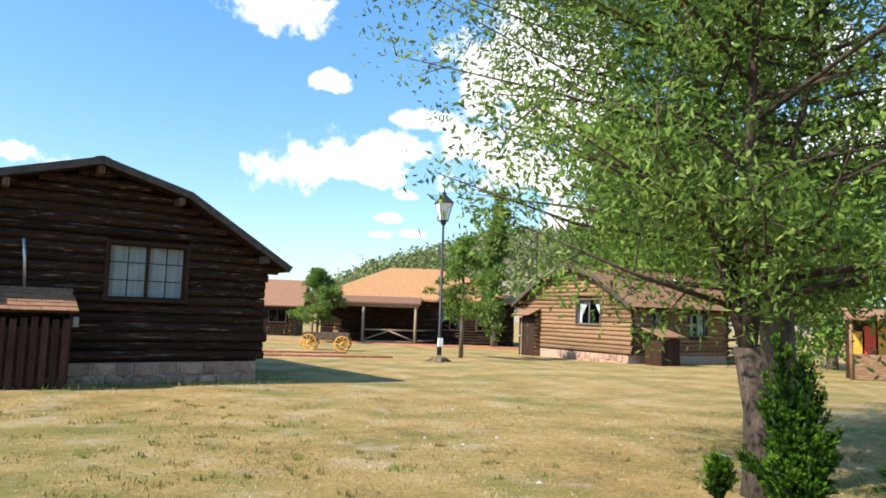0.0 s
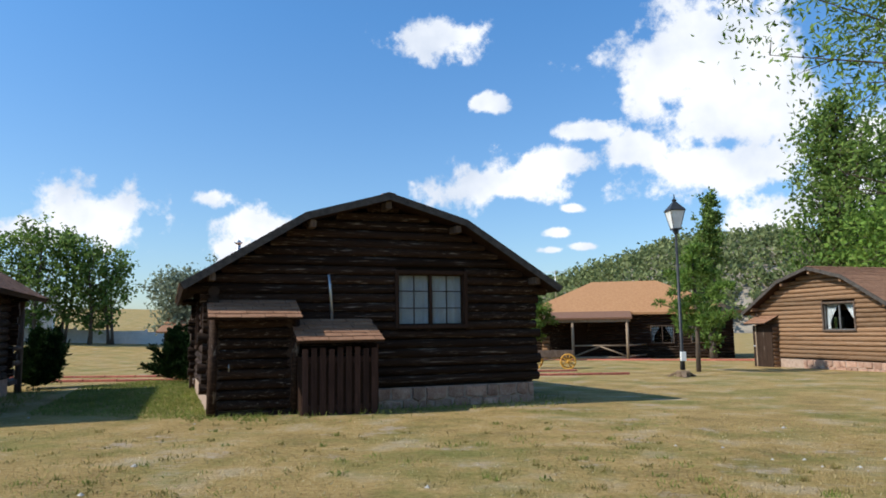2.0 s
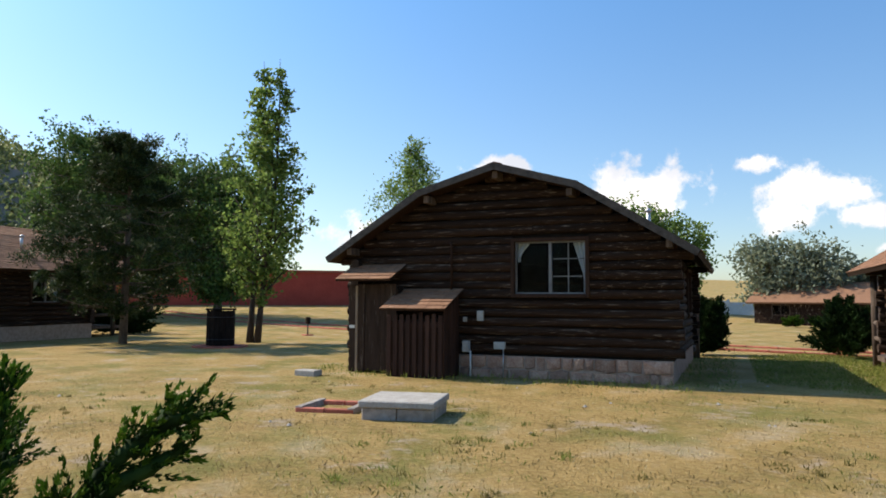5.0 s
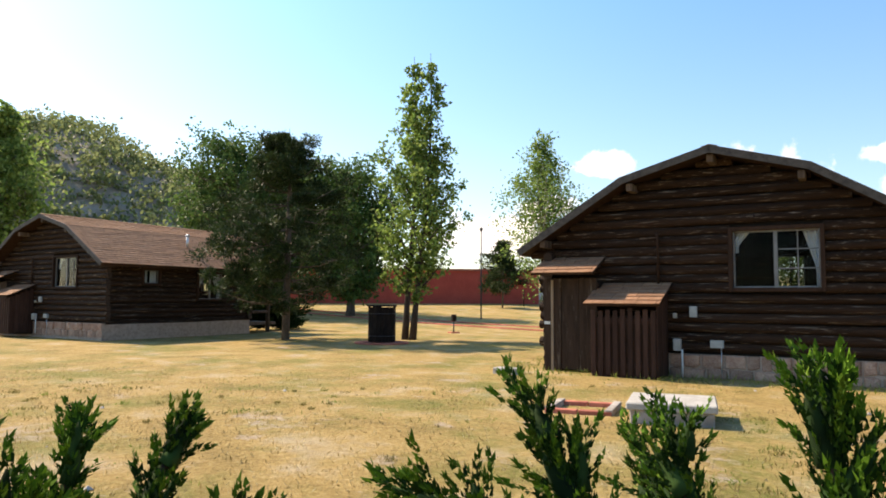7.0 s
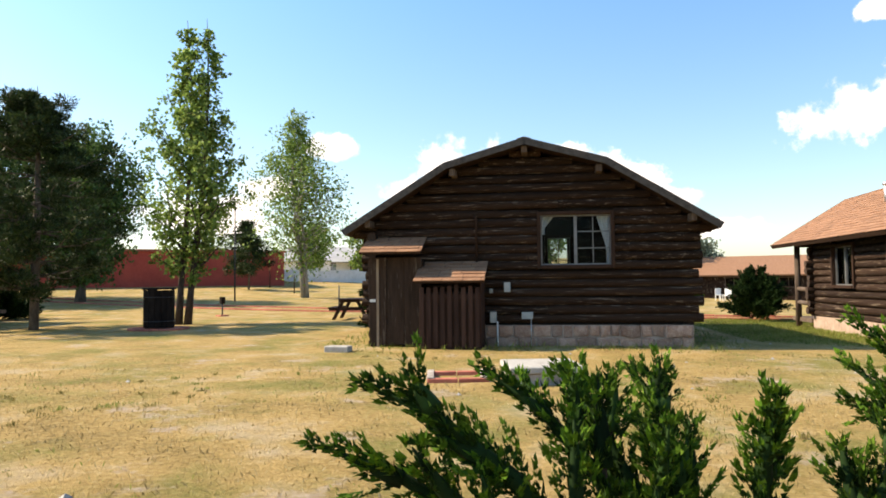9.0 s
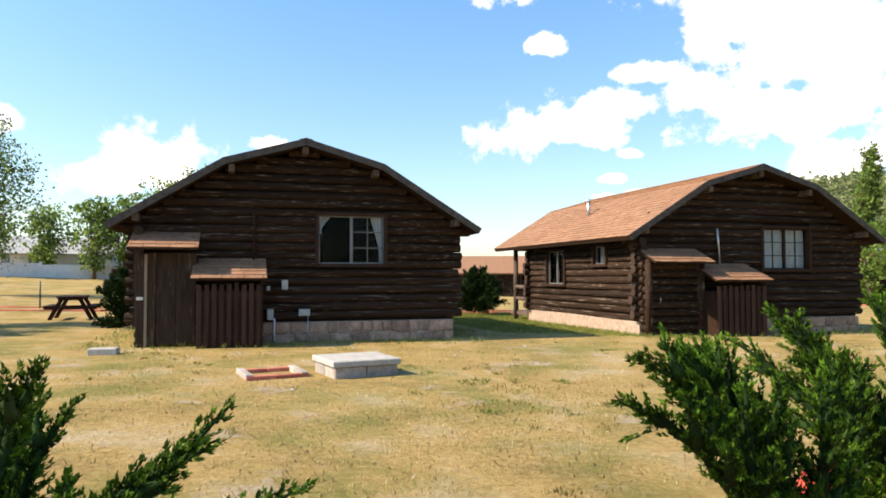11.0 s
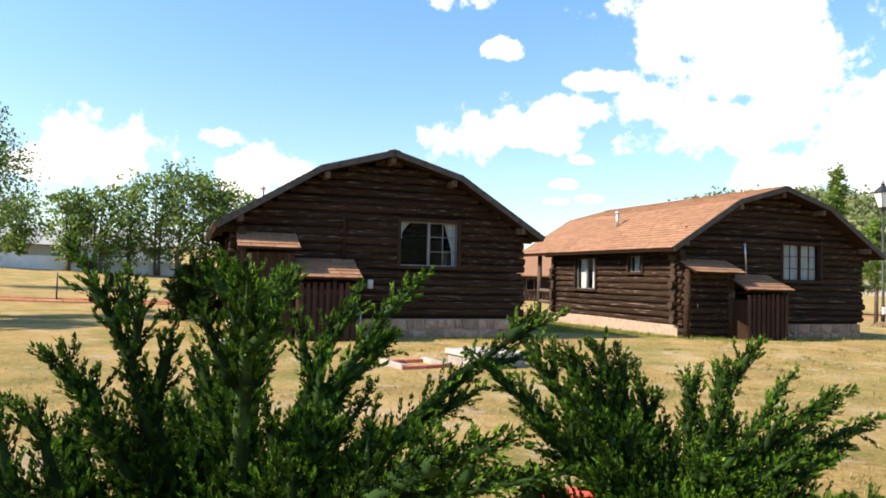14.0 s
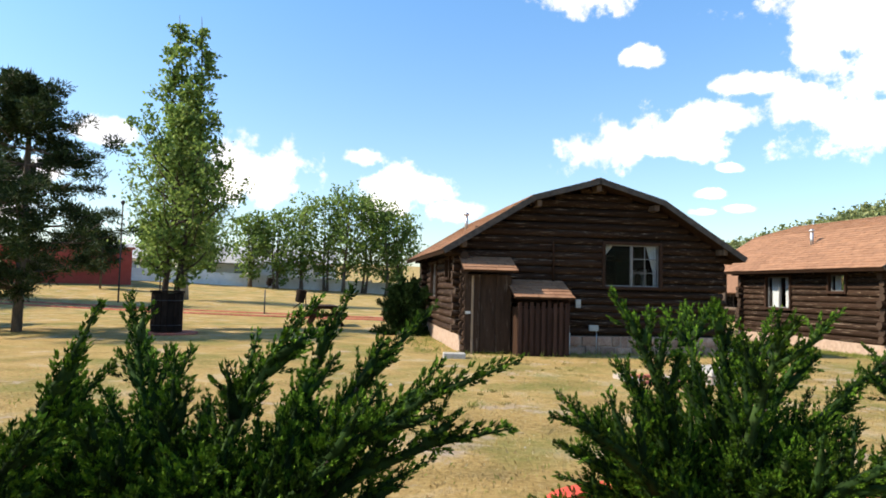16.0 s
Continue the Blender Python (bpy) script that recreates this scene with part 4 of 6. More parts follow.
def tree(name, x, y, height, profile, limbs, twigs, per, leaf, trunk_r, material, bark, label, seed, stems=1, lean=(0, 0), spread=0.2, up=0.6, group="", clear=0.15, category="tree", fork=0.0, splay=0.3, limb_r=0.38):
    """A tapered trunk with limbs; profile gives the crown's radius at a share of the height; leaves sit in clumps on the limbs."""
    rng = np.random.default_rng(seed)
    z0 = h_ground(x, y)
    t = root(name, x, y, z0, 0, label, category, group)
    bm = bmesh.new()
    tops = []
    if fork:
        tip = Vector((lean[0] * fork, lean[1] * fork, fork))
        add_tube(bm, [(0.03, 0, -0.1), (0.0, 0.0, 0.12), tip * 0.55 + Vector((0.05, 0.02, 0)), tip], [trunk_r * 1.5, trunk_r * 1.08, trunk_r * 0.92, trunk_r * 1.0], 11)
        for s in range(stems):
            a = 2 * math.pi * s / stems + 3.0 + rng.uniform(-0.3, 0.3)
            sl = splay * rng.uniform(0.45, 1.15)
            pts = []
            for k in range(9):
                g = k / 8 * (height * 0.93 * rng.uniform(0.985, 1.0) - fork)
                w = sl * g ** 0.85 + 0.05 * math.sin(1.7 * g + s * 2)
                pts.append((tip.x + w * math.cos(a + 0.06 * g), tip.y + w * math.sin(a + 0.06 * g), fork - 0.06 + g))
            add_tube(bm, pts, [trunk_r * (0.55 - 0.1 * (s % 3)) * (1 - 0.93 * k / 8) for k in range(9)], 8)
            tops.append(pts)
    for s in range(0 if fork else stems):
        a = 2 * math.pi * s / max(stems, 1) + 0.6
        off = 0.0 if stems == 1 else 0.16
        pts, rad = [], []
        for k in range(9):
            f = k / 8
            w = 0.05 * height * f * (0.35 if stems > 1 else 0.0)
            pts.append((off * math.cos(a) + w * math.cos(a) + lean[0] * f * height + 0.02 * height * math.sin(4 * f + seed), off * math.sin(a) + w * math.sin(a) + lean[1] * f * height + 0.02 * height * math.sin(3 * f + 2 * seed), f * height * 0.93 - 0.1))
            rad.append(trunk_r * (1.25 if k == 0 else 1) * (1 - 0.93 * f) / (stems ** 0.4))
        add_tube(bm, pts, rad, 9)
        tops.append(pts)
    part("trunk", bm, bark, t, "", smooth=True)
    bm = bmesh.new()
    ends, spr = [], []
    for i in range(limbs):
        f = clear + (0.96 - clear) * (i + rng.uniform(0, 1)) / limbs
        pts = tops[i % stems]
        b = Vector(pts[min(8, int(f * 8))]).lerp(Vector(pts[min(8, int(f * 8) + 1)]), (f * 8) % 1)
        rmax = profile(f)
        if rmax <= 0.02:
            continue
        a = rng.uniform(0, 2 * math.pi)
        l = rmax * rng.uniform(0.55, 1.06)
        rise = l * up * rng.uniform(0.4, 1.2)
        m1 = b + Vector((math.cos(a) * l * 0.5, math.sin(a) * l * 0.5, rise * 0.35))
        a2 = a + rng.uniform(-0.35, 0.35)
        e = b + Vector((math.cos(a2) * l, math.sin(a2) * l, rise))
        r0 = max(0.012, trunk_r * limb_r * (1 - 0.8 * f))
        add_tube(bm, [b, m1, e], [r0, r0 * 0.6, r0 * 0.15], 5)
        for k in range(max(2, round(twigs * min(1.0, 0.2 + rmax / (0.15 * height))))):
            g = 1.0 if k == 0 else rng.uniform(0.22, 1.0)
            q = b.lerp(m1, g * 2) if g < 0.5 else m1.lerp(e, g * 2 - 1)
            j = Vector(rng.normal(0, 1, 3)) * spread * (0.6 + 0.5 * rmax) * (0.3 if k == 0 else 1.0)
            ends.append(q + j)
            spr.append(spread * rng.uniform(0.6, 1.2) * (0.5 + 0.25 * min(rmax, 3)))
            if k % 2 == 0:
                add_tube(bm, [q, q + j], [r0 * 0.3, r0 * 0.1], 4)
    tagged(part("branchwork", bm, bark, t, "", smooth=True), kind="stuff")
    leaf_cloud("crown", np.array([tuple(v) for v in ends]), np.array(spr), per, leaf[0], leaf[1], material, t, rng)
    return t


def pine(x, y, height, radius, seed, label, clumps=4, per=120, low=0.12, material=None, size=0.2, limbs=5, puff=0.2):
    """A pine: whorls of level limbs that carry separate cushions of long needles, with gaps between them."""
    rng = np.random.default_rng(seed)
    t = root("pine_tree", x, y, h_ground(x, y), 0, label, "tree")
    bm = bmesh.new()
    add_tube(bm, [(0, 0, -0.1), (0.04, 0.02, height * 0.4), (0.0, 0.05, height * 0.75), (0, 0, height)], [0.019 * height, 0.015 * height, 0.009 * height, 0.008], 9)
    part("trunk", bm, M_BARK, t, "", smooth=True)
    bm = bmesh.new()
    c, sp = [], []
    levels = int(height * 2.0)
    for i in range(levels):
        f = low + (0.98 - low) * i / levels
        r = radius * min(1.0, 2.2 * (1 - f)) ** 0.8 * (1.0 if f > 0.22 else 0.85) * (1.05 - 0.35 * f) + 0.1
        for k in range(limbs):
            a = rng.uniform(0, 6.28)
            l = r * rng.uniform(0.5, 1.12)
            e = Vector((math.cos(a) * l, math.sin(a) * l, height * f + l * rng.uniform(-0.1, 0.32)))
            b = Vector((0, 0, height * f))
            q = b.lerp(e, 0.55) - Vector((0, 0, 0.06 * l))
            add_tube(bm, [b, q, e], [0.006 * height * (1 - f) + 0.008, 0.016, 0.006], 5)
            for j in range(clumps):
                g = 1.0 if j == 0 else rng.uniform(0.3, 1.0)
                w = Vector(rng.normal(0, 1, 3)) * (0.0 if j == 0 else 0.16) * (0.4 + 0.4 * l)
                h = b.lerp(q, g / 0.55) if g < 0.55 else q.lerp(e, (g - 0.55) / 0.45)
                add_tube(bm, [h, h + w], [0.008, 0.004], 4)
                c.append(h + w)
                sp.append(puff * rng.uniform(0.6, 1.25))
    tagged(part("branchwork", bm, M_BARK, t, "", smooth=True), kind="stuff")
    cs, n = np.array([tuple(v) for v in c]), len(c) * per
    off = unit(rng.normal(0, 1, (n, 3)) * np.array([1, 1, 0.7]) + np.array([0, 0, 0.25]))
    p = np.repeat(cs, per, axis=0) + off * (np.repeat(np.array(sp), per) * rng.uniform(0, 1, n) ** 0.6)[:, None] * np.array([1, 1, 0.6])
    d = unit(off + rng.normal(0, 0.6, (n, 3)) + np.array([0, 0, 0.35]))
    sd = unit(np.cross(d, rng.normal(0, 1, (n, 3))))
    kites("needles", p, d, sd, size * rng.uniform(0.6, 1.1, n), 0.034 * rng.uniform(0.8, 1.6, n) * (size / 0.2), material or M_PINE, t)
    return t


def juniper(x, y, radius, height, seed, label, plumes=20, dens=1.0, size=1.0, material=None, tips=(), rise=(8, 58), fat=1.0, bend=(0.5, 0.86)):
    """A spreading juniper: long plumes that fork, each a foxtail of short tufted shoots; tips are the ends of its leading plumes."""
    rng = np.random.default_rng(seed)
    z = h_ground(x, y)
    t = root("juniper_bush", x, y, z, 0, label, "bush", "junipers")
    ends = [np.array([tx - x, ty - y, tz - z]) for tx, ty, tz in tips]
    for i in range(plumes):
        a = 2 * math.pi * (i * 0.618 + rng.uniform(-0.1, 0.1))
        el = radians(rise[0] + (rise[1] - rise[0]) * ((i + 0.5) / plumes) + rng.uniform(-8, 8))
        k = rng.uniform(0.55, 1.0)
        ends.append(np.array([radius * math.cos(a) * math.cos(el) * k, radius * math.sin(a) * math.cos(el) * k, height * (0.14 + 0.86 * math.sin(el) ** 0.8) * (0.55 + 0.45 * k)]))
    curves = []
    for e in ends:
        b = np.array([0.15 * e[0], 0.15 * e[1], 0.05 + 0.08 * e[2]])
        L = np.linalg.norm(e - b)
        arch = rng.uniform(*bend)
        m = np.array([b[0] * 0.6 + e[0] * 0.4, b[1] * 0.6 + e[1] * 0.4, b[2] + (e[2] - b[2]) * arch]) + rng.normal(0, 0.03, 3) * L
        curves.append((b, m, e, fat))
        for k in range(7):
            s = 0.08 + 0.115 * k + rng.uniform(-0.05, 0.05)
            p = (1 - s) ** 2 * b + 2 * s * (1 - s) * m + s * s * e
            tg = unit(2 * (1 - s) * (m - b) + 2 * s * (e - m))
            dr = unit(tg * 0.9 + unit(np.cross(tg, rng.normal(0, 1, 3))) * rng.uniform(0.3, 0.8) + np.array([0, 0, rng.uniform(0.0, 0.5)]))
            l = L * (1.04 - s) * rng.uniform(0.28, 0.5)
            curves.append((p, p + dr * l * 0.5 - np.array([0, 0, 0.05 * l]), p + dr * l + np.array([0, 0, 0.05 * l]), 0.85 * fat))
    P, D, Ln, W = [], [], [], []
    P2, D2, L2, W2 = [], [], [], []
    bm, core = bmesh.new(), bmesh.new()
    ts = np.linspace(0, 1, 6)
    for b, m, e, ft in curves:
        curve = [(1 - s) ** 2 * b + 2 * s * (1 - s) * m + s * s * e for s in ts]
        add_tube(bm, curve[:4], list(0.013 * ft * (1 - 0.8 * ts[:4])), 4)
        # dark tube within each plume, coloured as the bush's inner shade
        add_tube(core, curve[1:], [0.034 * ft * size ** 0.5 * (1 - s) ** 0.7 * rng.uniform(0.8, 1.2) + 0.002 for s in ts[1:]], 5)
        L = np.linalg.norm(e - b)
        nb = max(7, int(62 * L / size ** 0.8))
        g0 = rng.uniform(0, 6.28)
        for k in range(nb):
            s = 0.08 + 0.92 * (k + rng.uniform(0, 1)) / nb
            p0 = (1 - s) ** 2 * b + 2 * s * (1 - s) * m + s * s * e
            tg = unit(2 * (1 - s) * (m - b) + 2 * s * (e - m))
            u = unit(np.cross(tg, np.array([0.3, 0.2, 1.0])))
            v = np.cross(tg, u)
            ga = g0 + k * 2.4
            side = u * math.cos(ga) + v * math.sin(ga)
            dr = unit(tg + side * rng.uniform(0.5, 1.0) * (1.2 - 0.6 * s) + np.array([0, 0, 0.16]))
            bl = ft * (0.026 + 0.150 * min(1.0, s / 0.15) * (1 - s) ** 0.65) * rng.uniform(0.55, 1.3) * size ** 0.3
            ns = max(9, int(bl * 290 * dens / size))
            f = rng.uniform(0.05, 1, ns) ** 0.8
            out = unit(np.cross(np.broadcast_to(dr, (ns, 3)), rng.normal(0, 1, (ns, 3))))
            q0 = p0 + dr * (f * bl)[:, None] + out * (0.008 * size * (1.1 - 0.7 * f) * rng.uniform(0.2, 1, ns))[:, None]
            dd = unit(dr + out * rng.uniform(0.15, 0.65, ns)[:, None] + np.array([0, 0, 0.1]))
            ll = 0.022 * size * rng.uniform(0.6, 1.3, ns)
            ww = 0.0100 * size * rng.uniform(0.7, 1.4, ns)
            # shoot ends take the sun-bright green, the rest the shade-dark one
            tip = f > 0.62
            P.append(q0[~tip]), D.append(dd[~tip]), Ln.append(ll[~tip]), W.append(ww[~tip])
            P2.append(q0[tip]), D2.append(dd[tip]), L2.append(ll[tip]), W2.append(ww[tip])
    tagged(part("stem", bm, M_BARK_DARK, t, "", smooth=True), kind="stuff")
    tagged(part("shade_core", core, M_JUNIPER_DARK, t, "", smooth=True), kind="stuff")
    for nm, pp, dd, ll, ww, mm in (("foliage", P, D, Ln, W, material or M_JUNIPER), ("lit_new_growth", P2, D2, L2, W2, material or M_JUNIPER_TIP)):
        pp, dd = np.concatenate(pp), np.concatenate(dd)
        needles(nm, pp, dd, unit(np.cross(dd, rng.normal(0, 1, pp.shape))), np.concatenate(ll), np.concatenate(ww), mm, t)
    return t


def cone_profile(r, f0=0.12, peak=0.35):
    return lambda f: 0 if f < f0 else r * min(1, (f - f0) / (peak - f0) + 0.35) * (1 - max(0, f - peak) / (1 - peak)) ** 1.1 + 0.02


def round_profile(r, f0=0.2):
    return lambda f: 0 if f < f0 else r * math.sqrt(max(0.02, 1 - ((f - 0.58) / 0.44) ** 2))


# broad tree beside the start, and its neighbour
def wide_profile(r):
    return lambda f: 0 if f < 0.2 else r * (0.75 + 0.25 * math.sin(3.1 * (f - 0.2) / 0.8)) * (1 if f < 0.7 else (1 - f) / 0.3 + 0.05)


def low_profile(r):
    return lambda f: r * (0.82 + 0.25 * math.sin(3.1 * f)) * (1 if f < 0.65 else (1 - f) / 0.35 + 0.05)


tree("ash_tree", 2.80, 6.80, 8.2, low_profile(3.1), 158, 12, 46, (0.080, 0.029), 0.130, M_LEAF_ASH, M_BARK_DARK, "leafy green tree with a low forked rough trunk", 3, stems=5, lean=(-0.06, 0.0), spread=0.13, up=0.36, clear=0.06, fork=1.25, splay=0.34, limb_r=0.24)
tree("ash_tree", 4.05, 9.6, 9.5, wide_profile(3.3), 64, 12, 30, (0.115, 0.042), 0.16, M_LEAF_ASH, M_BARK, "tall leafy green tree with a straight rough trunk", 8, stems=2, spread=0.26, up=0.5, clear=0.2)
juniper(2.50, 5.55, 0.36, 1.0, 71, "bushy bright green juniper at the foot of a tree", plumes=18, size=1.3, rise=(0, 75), fat=0.85, tips=((2.36, 5.5, 1.34), (2.52, 5.45, 1.22), (2.68, 5.5, 1.0), (2.78, 5.5, 0.74), (2.28, 5.45, 0.9), (2.3, 5.4, 0.55)))
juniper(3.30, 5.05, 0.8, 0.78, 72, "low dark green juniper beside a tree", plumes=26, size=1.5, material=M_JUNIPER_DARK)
juniper(2.24, 6.2, 0.10, 0.40, 73, "small green sprout at the foot of a tree", plumes=5, size=1.5, rise=(60, 88))

# junipers beside the path
juniper(-7.0, -1.15, 0.62, 0.80, 81, "spreading green juniper with one long plume", plumes=12, fat=1.3, bend=(0.7, 0.98),
        tips=((-6.45, -0.45, 1.18), (-7.08, -0.90, 1.24), (-7.85, -0.85, 1.0), (-7.61, -0.95, 1.10), (-7.68, -1.38, 1.19), (-7.62, -1.76, 0.97), (-6.62, -1.0, 0.95)))
juniper(-7.65, -2.42, 0.55, 0.72, 82, "spreading green juniper in a red-edged planter", plumes=8, bend=(0.66, 0.95),
        tips=((-8.25, -3.10, 1.12), (-8.30, -3.20, 1.00), (-8.15, -2.80, 1.13), (-8.18, -2.42, 1.09), (-8.12, -2.12, 1.07), (-7.90, -2.48, 0.98), (-7.55, -2.56, 1.09), (-7.38, -2.05, 1.0)))
juniper(-10.1, -4.05, 1.1, 0.82, 83, "dense spreading green juniper in a red-edged planter", plumes=40,
        tips=((-10.92, -3.74, 1.18), (-10.62, -3.91, 1.08), (-10.50, -3.84, 1.09), (-10.36, -3.86, 1.09), (-10.27, -3.53, 0.97), (-9.72, -4.03, 1.14), (-9.46, -3.55, 0.98), (-9.10, -3.70, 0.80), (-10.69, -3.88, 1.05), (-11.0, -4.45, 1.08), (-10.75, -4.6, 0.86), (-10.9, -4.75, 0.62), (-10.4, -4.7, 0.76), (-10.6, -4.5, 0.96), (-9.95, -3.7, 0.98), (-9.3, -3.9, 0.93)))
juniper(-11.75, -5.15, 1.1, 0.98, 115, "tall spreading green juniper beside the path", plumes=42, fat=1.15,
        tips=((-12.37, -6.20, 0.93), (-12.60, -5.36, 0.91), (-12.22, -5.60, 1.13), (-12.28, -5.42, 1.51), (-11.35, -5.75, 1.40), (-11.12, -4.70, 1.42), (-10.60, -4.07, 1.25), (-10.52, -5.98, 1.06), (-10.46, -5.52, 0.87), (-12.05, -4.20, 1.42), (-11.75, -5.25, 1.46), (-11.5, -4.5, 1.36)))
juniper(-13.65, -7.25, 1.3, 1.15, 86, "spreading green juniper with arching plumes", plumes=54, fat=1.1,
        tips=((-12.18, -7.22, 1.28), (-12.20, -7.20, 1.06), (-12.85, -6.50, 1.42), (-13.14, -6.73, 1.51), (-12.97, -7.23, 1.45), (-14.0, -7.2, 1.44), (-14.5, -6.7, 1.25), (-13.75, -6.55, 1.12), (-12.62, -6.85, 1.22), (-13.5, -7.9, 1.12), (-13.2, -7.85, 0.86), (-12.95, -7.75, 0.95), (-13.4, -7.5, 1.24)))
juniper(-14.1, -7.95, 1.05, 1.0, 87, "spreading green juniper at the end of the row", plumes=34,
        tips=((-13.32, -7.88, 1.44), (-13.6, -7.6, 1.2), (-13.3, -8.1, 1.1), (-13.4, -8.3, 0.95)))

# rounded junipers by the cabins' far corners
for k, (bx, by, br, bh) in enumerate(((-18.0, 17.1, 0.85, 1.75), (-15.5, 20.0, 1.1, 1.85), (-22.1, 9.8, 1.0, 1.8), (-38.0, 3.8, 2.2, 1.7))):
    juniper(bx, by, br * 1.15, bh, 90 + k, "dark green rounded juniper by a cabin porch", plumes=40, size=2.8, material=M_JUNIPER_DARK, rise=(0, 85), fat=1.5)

# poplars and other trees of the lawn
tree("poplar_tree", -29.2, 7.2, 11.2, cone_profile(1.85, 0.14, 0.30), 92, 10, 14, (0.15, 0.115), 0.15, M_LEAF_POPLAR, M_BARK_DARK, "slender green poplar beside a plank barrel", 12, stems=2, spread=0.15, up=1.1, clear=0.15)
tree("poplar_tree", -47.2, 24.4, 13.9, cone_profile(3.3, 0.12, 0.38), 84, 9, 15, (0.20, 0.15), 0.2, M_LEAF_POPLAR, M_BARK_PALE, "pale green poplar with several stems", 14, stems=3, spread=0.36, up=0.9)
pine(-30.5, 2.9, 7.4, 3.2, 21, "dark green pine with drooping limbs", clumps=4, per=120, low=0.16, size=0.18, limbs=8, puff=0.30)
pine(-64.5, 30.7, 6.0, 2.6, 22, "small dark pine on the lawn", clumps=3, per=40, low=0.25, size=0.36, limbs=5, puff=0.4)
pine(-58.5, 27.2, 4.6, 1.8, 23, "small pine beside a post", clumps=3, per=36, low=0.3, size=0.36, limbs=5, puff=0.35)
pine(0.55, 29.2, 5.0, 1.5, 24, "thin young pine behind a lamp post", clumps=3, per=60, low=0.34, size=0.26, material=M_LEAF_ASH, limbs=3, puff=0.22)
pine(-7.7, 41.9, 4.4, 1.5, 25, "young pine before a porch", clumps=4, per=60, low=0.3, size=0.28, material=M_LEAF_ASH, limbs=4, puff=0.24)
tree("broadleaf_tree", -57.0, 4.6, 12.8, round_profile(4.4, 0.12), 120, 9, 20, (0.24, 0.18), 0.28, M_LEAF_DARK, M_BARK, "large dark green tree behind a cabin", 31, spread=0.27, up=0.5)
tree("broadleaf_tree", -52.0, 11.6, 10.6, round_profile(4.1, 0.1), 120, 9, 20, (0.24, 0.18), 0.28, M_LEAF_DARK, M_BARK, "broad dark green tree", 32, spread=0.27, up=0.5)
tree("broadleaf_tree", -60.0, 9.0, 11.5, round_profile(4.3, 0.1), 100, 9, 20, (0.24, 0.18), 0.28, M_LEAF_DARK, M_BARK, "broad dark green tree", 33, spread=0.27, up=0.5)
tree("poplar_tree", -66.0, -10.7, 16.6, cone_profile(3.4, 0.06, 0.4), 84, 9, 15, (0.34, 0.26), 0.25, M_LEAF_POPLAR, M_BARK, "tall green poplar behind a cabin", 34, spread=0.42, up=1.2)
tree("poplar_tree", -66.2, -14.2, 16.0, cone_profile(3.2, 0.06, 0.4), 84, 9, 15, (0.34, 0.26), 0.25, M_LEAF_POPLAR, M_BARK, "tall green poplar behind a cabin", 35, spread=0.42, up=1.2)
# row along the white wall
for k, (az, d, hh, rr) in enumerate(((53.5, 74, 6.0, 2.0), (49.5, 76, 6.4, 2.3), (46.5, 72, 7.2, 2.5), (44.4, 71, 8.2, 2.6), (42.2, 72, 9.6, 2.7), (40.2, 72, 10.6, 2.6), (38.6, 71, 11.2, 2.6), (36.9, 72, 11.4, 2.5), (35.3, 71, 10.4, 2.5), (33.9, 72, 9.4, 2.3))):
    tree("poplar_tree", -9 - d * math.sin(radians(az)), -3 + d * math.cos(radians(az)), hh, round_profile(rr, 0.16), 30, 7, 9, (0.34, 0.28), 0.2, M_LEAF_POPLAR, M_BARK, "green poplar in a row along a white wall", 200 + k, stems=1 + k % 2, spread=0.3, up=0.8, group="trees along the wall")
for k, (az, d, hh, rr) in enumerate(((28.0, 63, 6.6, 2.6), (25.0, 63, 6.2, 2.6), (22.0, 64, 4.6, 1.9))):
    tree("willow_tree", -9 - d * math.sin(radians(az)), -3 + d * math.cos(radians(az)), hh, round_profile(rr, 0.1), 44, 8, 14, (0.36, 0.2), 0.18, M_LEAF_SILVER, M_BARK, "silvery grey-green tree near a white wall", 220 + k, spread=0.34, up=0.6, group="trees along the wall")
# right of the view
tree("cypress_poplar", 2.9, 45.8, 10.9, lambda f: 0.1 + 0.85 * math.sin(math.pi * min(1, 0.12 + 0.88 * f)) ** 0.8, 80, 8, 14, (0.22, 0.17), 0.2, M_LEAF_POPLAR, M_BARK, "narrow columnar green poplar", 41, spread=0.17, up=2.2, clear=0.05)
tree("cypress_poplar", 10.4, 47.7, 16.8, lambda f: 0.1 + 2.3 * math.sin(math.pi * min(1, 0.15 + 0.85 * f)) ** 0.8, 100, 9, 14, (0.28, 0.22), 0.3, M_LEAF_POPLAR, M_BARK, "tall columnar green poplar", 42, spread=0.4, up=2.0, clear=0.05)
tree("cypress_poplar", 14.8, 49.0, 15.0, lambda f: 0.1 + 2.4 * math.sin(math.pi * min(1, 0.15 + 0.85 * f)) ** 0.8, 90, 9, 14, (0.28, 0.22), 0.3, M_LEAF_POPLAR, M_BARK, "tall columnar green poplar", 43, spread=0.4, up=2.0, clear=0.05)
tree("broadleaf_tree", 16.5, 31.5, 9.0, round_profile(4.0, 0.12), 60, 9, 16, (0.26, 0.2), 0.22, M_LEAF, M_BARK, "leafy green tree behind a sunlit cabin", 44, spread=0.45, up=0.5)
tree("broadleaf_tree", 11.5, 38.5, 8.0, round_profile(3.2, 0.12), 60, 9, 16, (0.26, 0.2), 0.22, M_LEAF, M_BARK, "leafy green tree behind a sunlit cabin", 45, spread=0.45, up=0.5)


